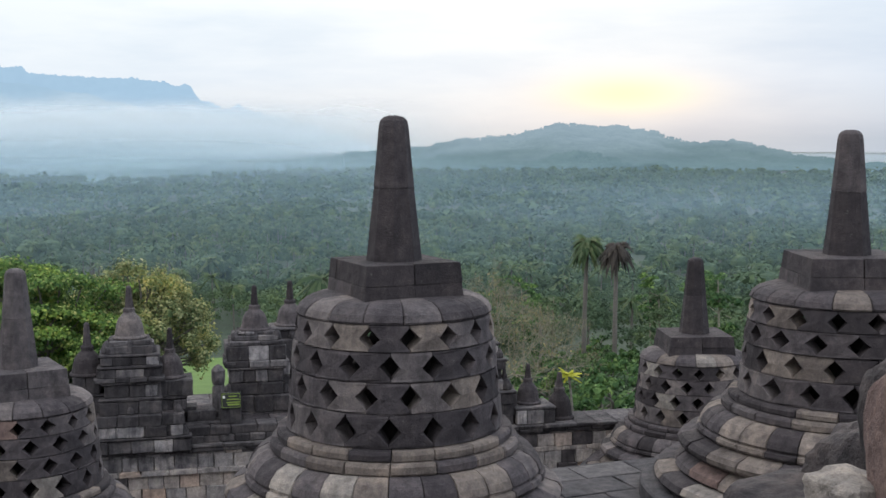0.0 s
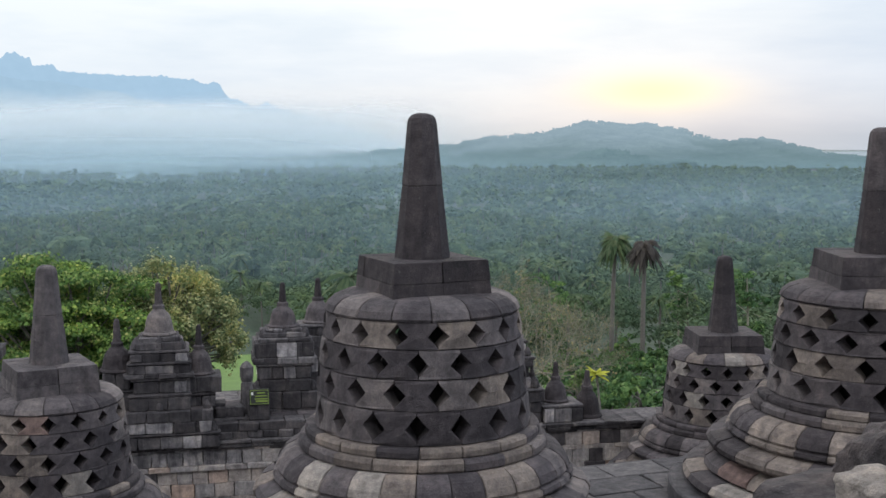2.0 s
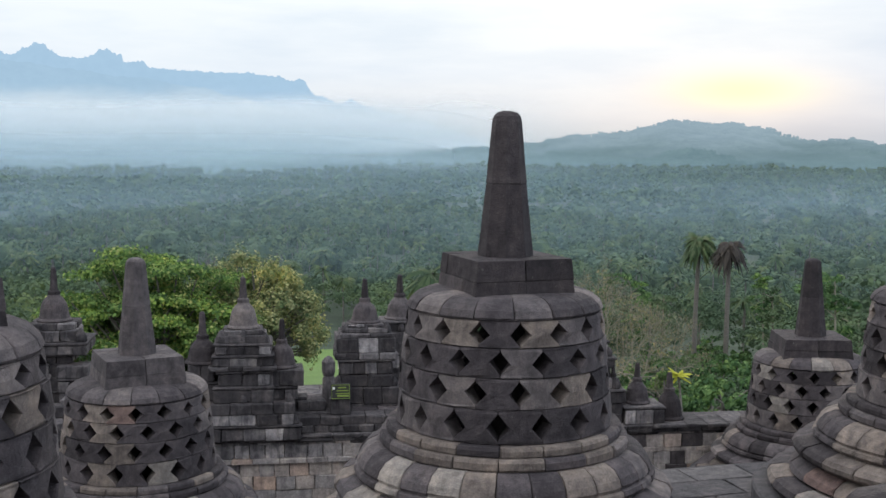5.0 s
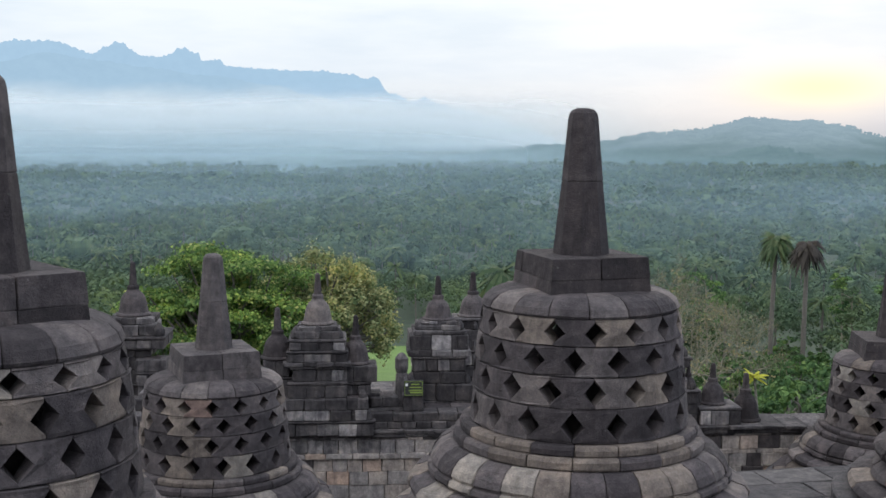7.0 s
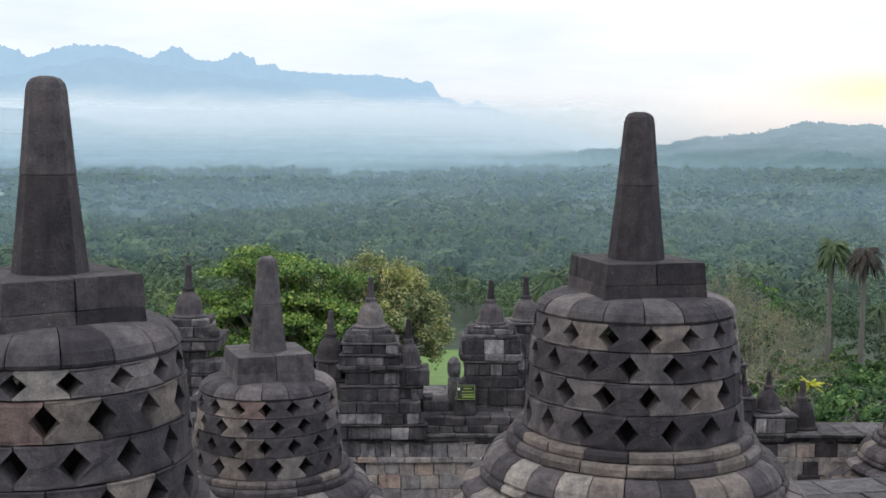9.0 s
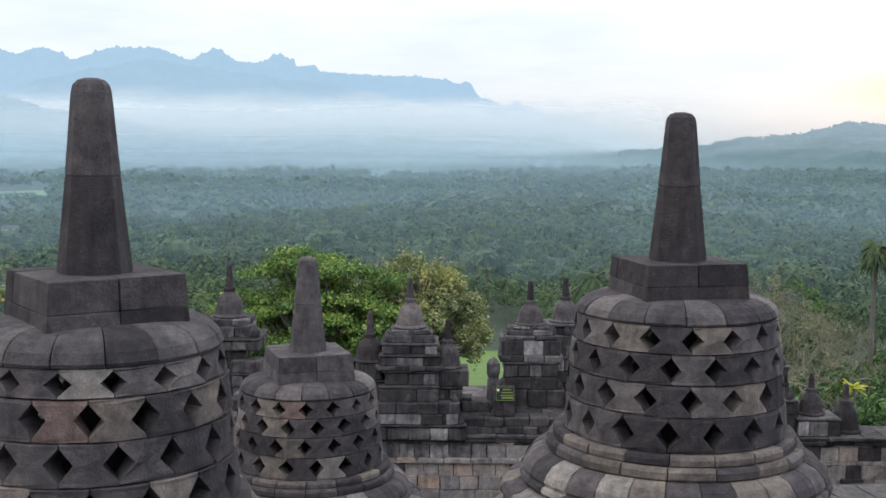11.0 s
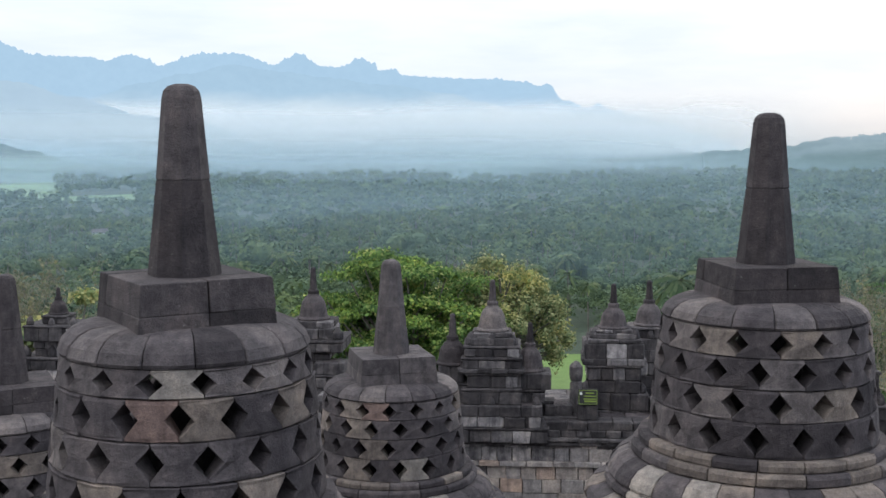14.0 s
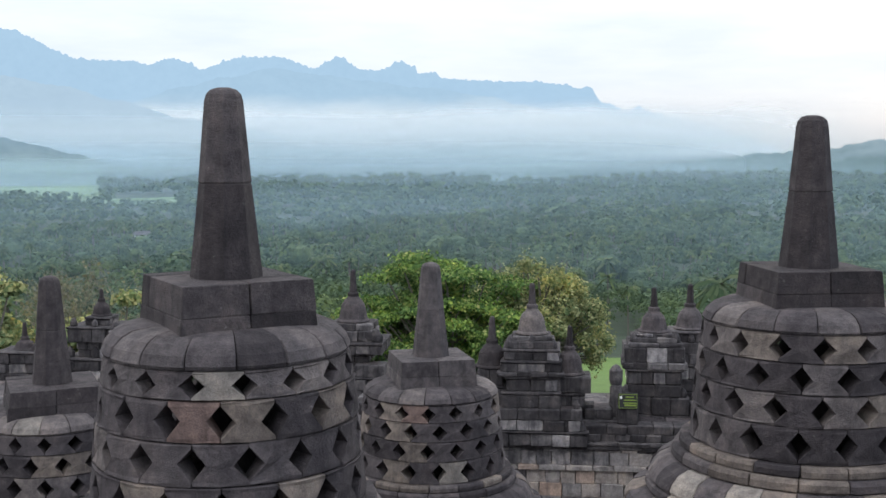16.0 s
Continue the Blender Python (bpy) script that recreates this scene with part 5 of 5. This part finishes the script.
palm(x, y, z, -13.1 - z, 3.1, LEAF_DRY, 52, "tall slim palm with a brown withered head", 46, 1.5, 0.42, True)
x, y, z = at(-6.6, 60)
palm(x, y, z, -8.5 - z, 0.75, LEAF_GOLD, 53, "young palm with a golden yellow frond", 16, 0.6, 0.08)
brnd = random.Random(61)
for k in range(34):
    az = -15 + 13 * k / 34 + brnd.uniform(-0.5, 0.5)
    x, y, z = at(az, brnd.uniform(52, 88))
    broad_tree(x, y, z, brnd.uniform(3.5, 7.5), brnd.uniform(1.8, 3.2), 2000, 0.125, LEAF_SHRUB, 100 + k, "leafy bright green shrub below the wall", 9, 0.9, "shrub")
for k in range(84):
    x, y, z = at(brnd.uniform(-13, -4.6), brnd.uniform(92, 186))
    broad_tree(x, y, z, brnd.uniform(4, 8), brnd.uniform(2.6, 4.4), 900, 0.27, LEAF_SHRUB if k % 3 else LEAF_FOREST, 300 + k, "leafy green bush below the tall palms", 9, 0.9, "shrub")
for k in range(36):
    x, y, z = at(brnd.uniform(-9.6, -4.6), brnd.uniform(150, 222))
    broad_tree(x, y, z, brnd.uniform(3.5, 7), brnd.uniform(2.4, 3.6), 700, 0.26, LEAF_SHRUB, 500 + k, "low leafy bush below the tall palms", 9, 0.9, "shrub")
for k in range(26):
    az = -24 + 66 * k / 26 + brnd.uniform(-1, 1)
    if 8 < az < 14 or -10.5 < az < 0.8:
        continue
    x, y, z = at(az, brnd.uniform(72, 110))
    broad_tree(x, y, z, brnd.uniform(8, 13), brnd.uniform(3.0, 4.6), 2000, 0.22, LEAF_FOREST, 200 + k, "dark green broadleaf tree at the wood's edge", 12, 0.9)


def slim_tree(x, y, z, height, mat, seed, label):
    """A tall slim tree: bare pale trunk, few limbs, small uneven crown."""
    rg = np.random.default_rng(seed)
    t = thing("slim_tree", (x, y, z), label, "tree")
    bend = rg.uniform(-0.5, 0.5, 2)
    limbs = [trunk_quads([(bend[0] * s * s, bend[1] * s * s, height * s) for s in np.linspace(0, 1, 6)], [0.2 * (1 - 0.6 * s) for s in np.linspace(0, 1, 6)], 6)]
    crown = []
    for i in range(16):
        s = rg.uniform(0.5, 1.0)
        p = np.array([bend[0] * s * s, bend[1] * s * s, height * s])
        d = np.array([rg.normal(), rg.normal(), 0.7]) * rg.uniform(0.5, 1.3)
        limbs.append(trunk_quads([tuple(p), tuple(p + d)], [0.07, 0.03], 4))
        crown.append(crown_quads(120, 1.15, 0.9, 0.17, 4, seed * 31 + i) + p + d)
    part("trunk", quads_mesh("trunk", [(np.concatenate(limbs), BARE_WOOD)]), None, t, "bare pale grey trunk")
    part("crown", quads_mesh("crown", [(np.concatenate(crown), mat)]), None, t)
    return t


for k in range(16):
    az = -16 + 14.5 * k / 16 + brnd.uniform(-0.4, 0.4)
    if -9.6 < az < -5.8:
        continue
    x, y, z = at(az, brnd.uniform(108, 165))
    slim_tree(x, y, z, brnd.uniform(11, 17), LEAF_SHRUB if k % 2 else LEAF_FOREST, 400 + k, "tall slim tree with bare pale trunk in the valley")


def far_house(az, r, w, label, wall_mat=PAINT):
    x, y, z = at(az, r)
    h = thing("far_house", (x, y, z + 9), label, "house", "far houses", "", az)
    part("wall", box_mesh("wall", w, w * 0.6, w * 0.3, wall_mat, 0.05), None, h)
    part("roof", mesh_of("roof", [(-w * 0.56, -w * 0.38, w * 0.28), (w * 0.56, -w * 0.38, w * 0.28), (w * 0.56, w * 0.38, w * 0.28), (-w * 0.56, w * 0.38, w * 0.28), (-w * 0.5, 0, w * 0.5), (w * 0.5, 0, w * 0.5)], [(0, 1, 5, 4), (2, 3, 4, 5), (0, 4, 3), (1, 2, 5), (3, 2, 1, 0)], ROOF), None, h)


far_house(33.3, 560, 7, "white house with grey roof among the trees")
far_house(32.0, 1600, 12, "white building at the far edge of the fields")
far_house(-16.0, 1650, 8, "small white tower building on the hillside")

# ---- rocks close by, at the stairhead ----
rock("rock", (1.57, 3.95, 2.5), (0.085, 0.17, 0.28), 1, STONE_BROWN, "rough brown broken stone beside the stairs", 10)
rock("rock", (1.79, 4.8, 2.14), (0.2, 0.28, 0.22), 2, STONE_ROCK, "dark pitted broken stone beside the stairs", 25)
rock("rock", (1.76, 4.45, 2.45), (0.12, 0.2, 0.26), 5, STONE_ROCK, "dark upright broken stone beside the stairs", 5)
rock("rock", (1.46, 4.12, 2.24), (0.125, 0.14, 0.12), 3, STONE_PALE, "pale squared stone lying on dark rubble", 30, 0.8)
rock("rock", (1.68, 4.6, 1.93), (0.43, 0.6, 0.22), 4, STONE_ROCK, "heap of dark broken stone beside the stairs", 25)

# ---- paving of the terraces, stone by stone ----
prnd = random.Random(71)
PAVERS = [box_mesh("paving_stone", w, 0.5, 0.05, STONE_FLOOR, 0.012, 0.004, prnd) for w in (0.55, 0.7, 0.85)]


def paving(parent, z, r0, r1, a0, a1, keep):
    """Concentric rows of paving stones in a stretch of the ring."""
    r = r0
    while r < r1:
        a = a0 + prnd.uniform(0, 0.02)
        while a < a1:
            k = prnd.randrange(3)
            w = (0.55, 0.7, 0.85)[k]
            p = (CENTRE.x + (r + 0.25) * math.cos(a + w / 2 / r), CENTRE.y + (r + 0.25) * math.sin(a + w / 2 / r))
            if keep(*p):
                part("paving_stone", PAVERS[k], None, parent, "", Matrix.LocRotScale((p[0], p[1], z - 0.03 + prnd.uniform(-0.006, 0.006)), Euler((prnd.uniform(-0.01, 0.01), prnd.uniform(-0.01, 0.01), a + w / 2 / r + math.pi / 2)), None))
            a += (w + 0.012) / r
        r += 0.512


paving(middle, -0.24, 13.6, 20.2, radians(100), radians(118), lambda x, y: True)
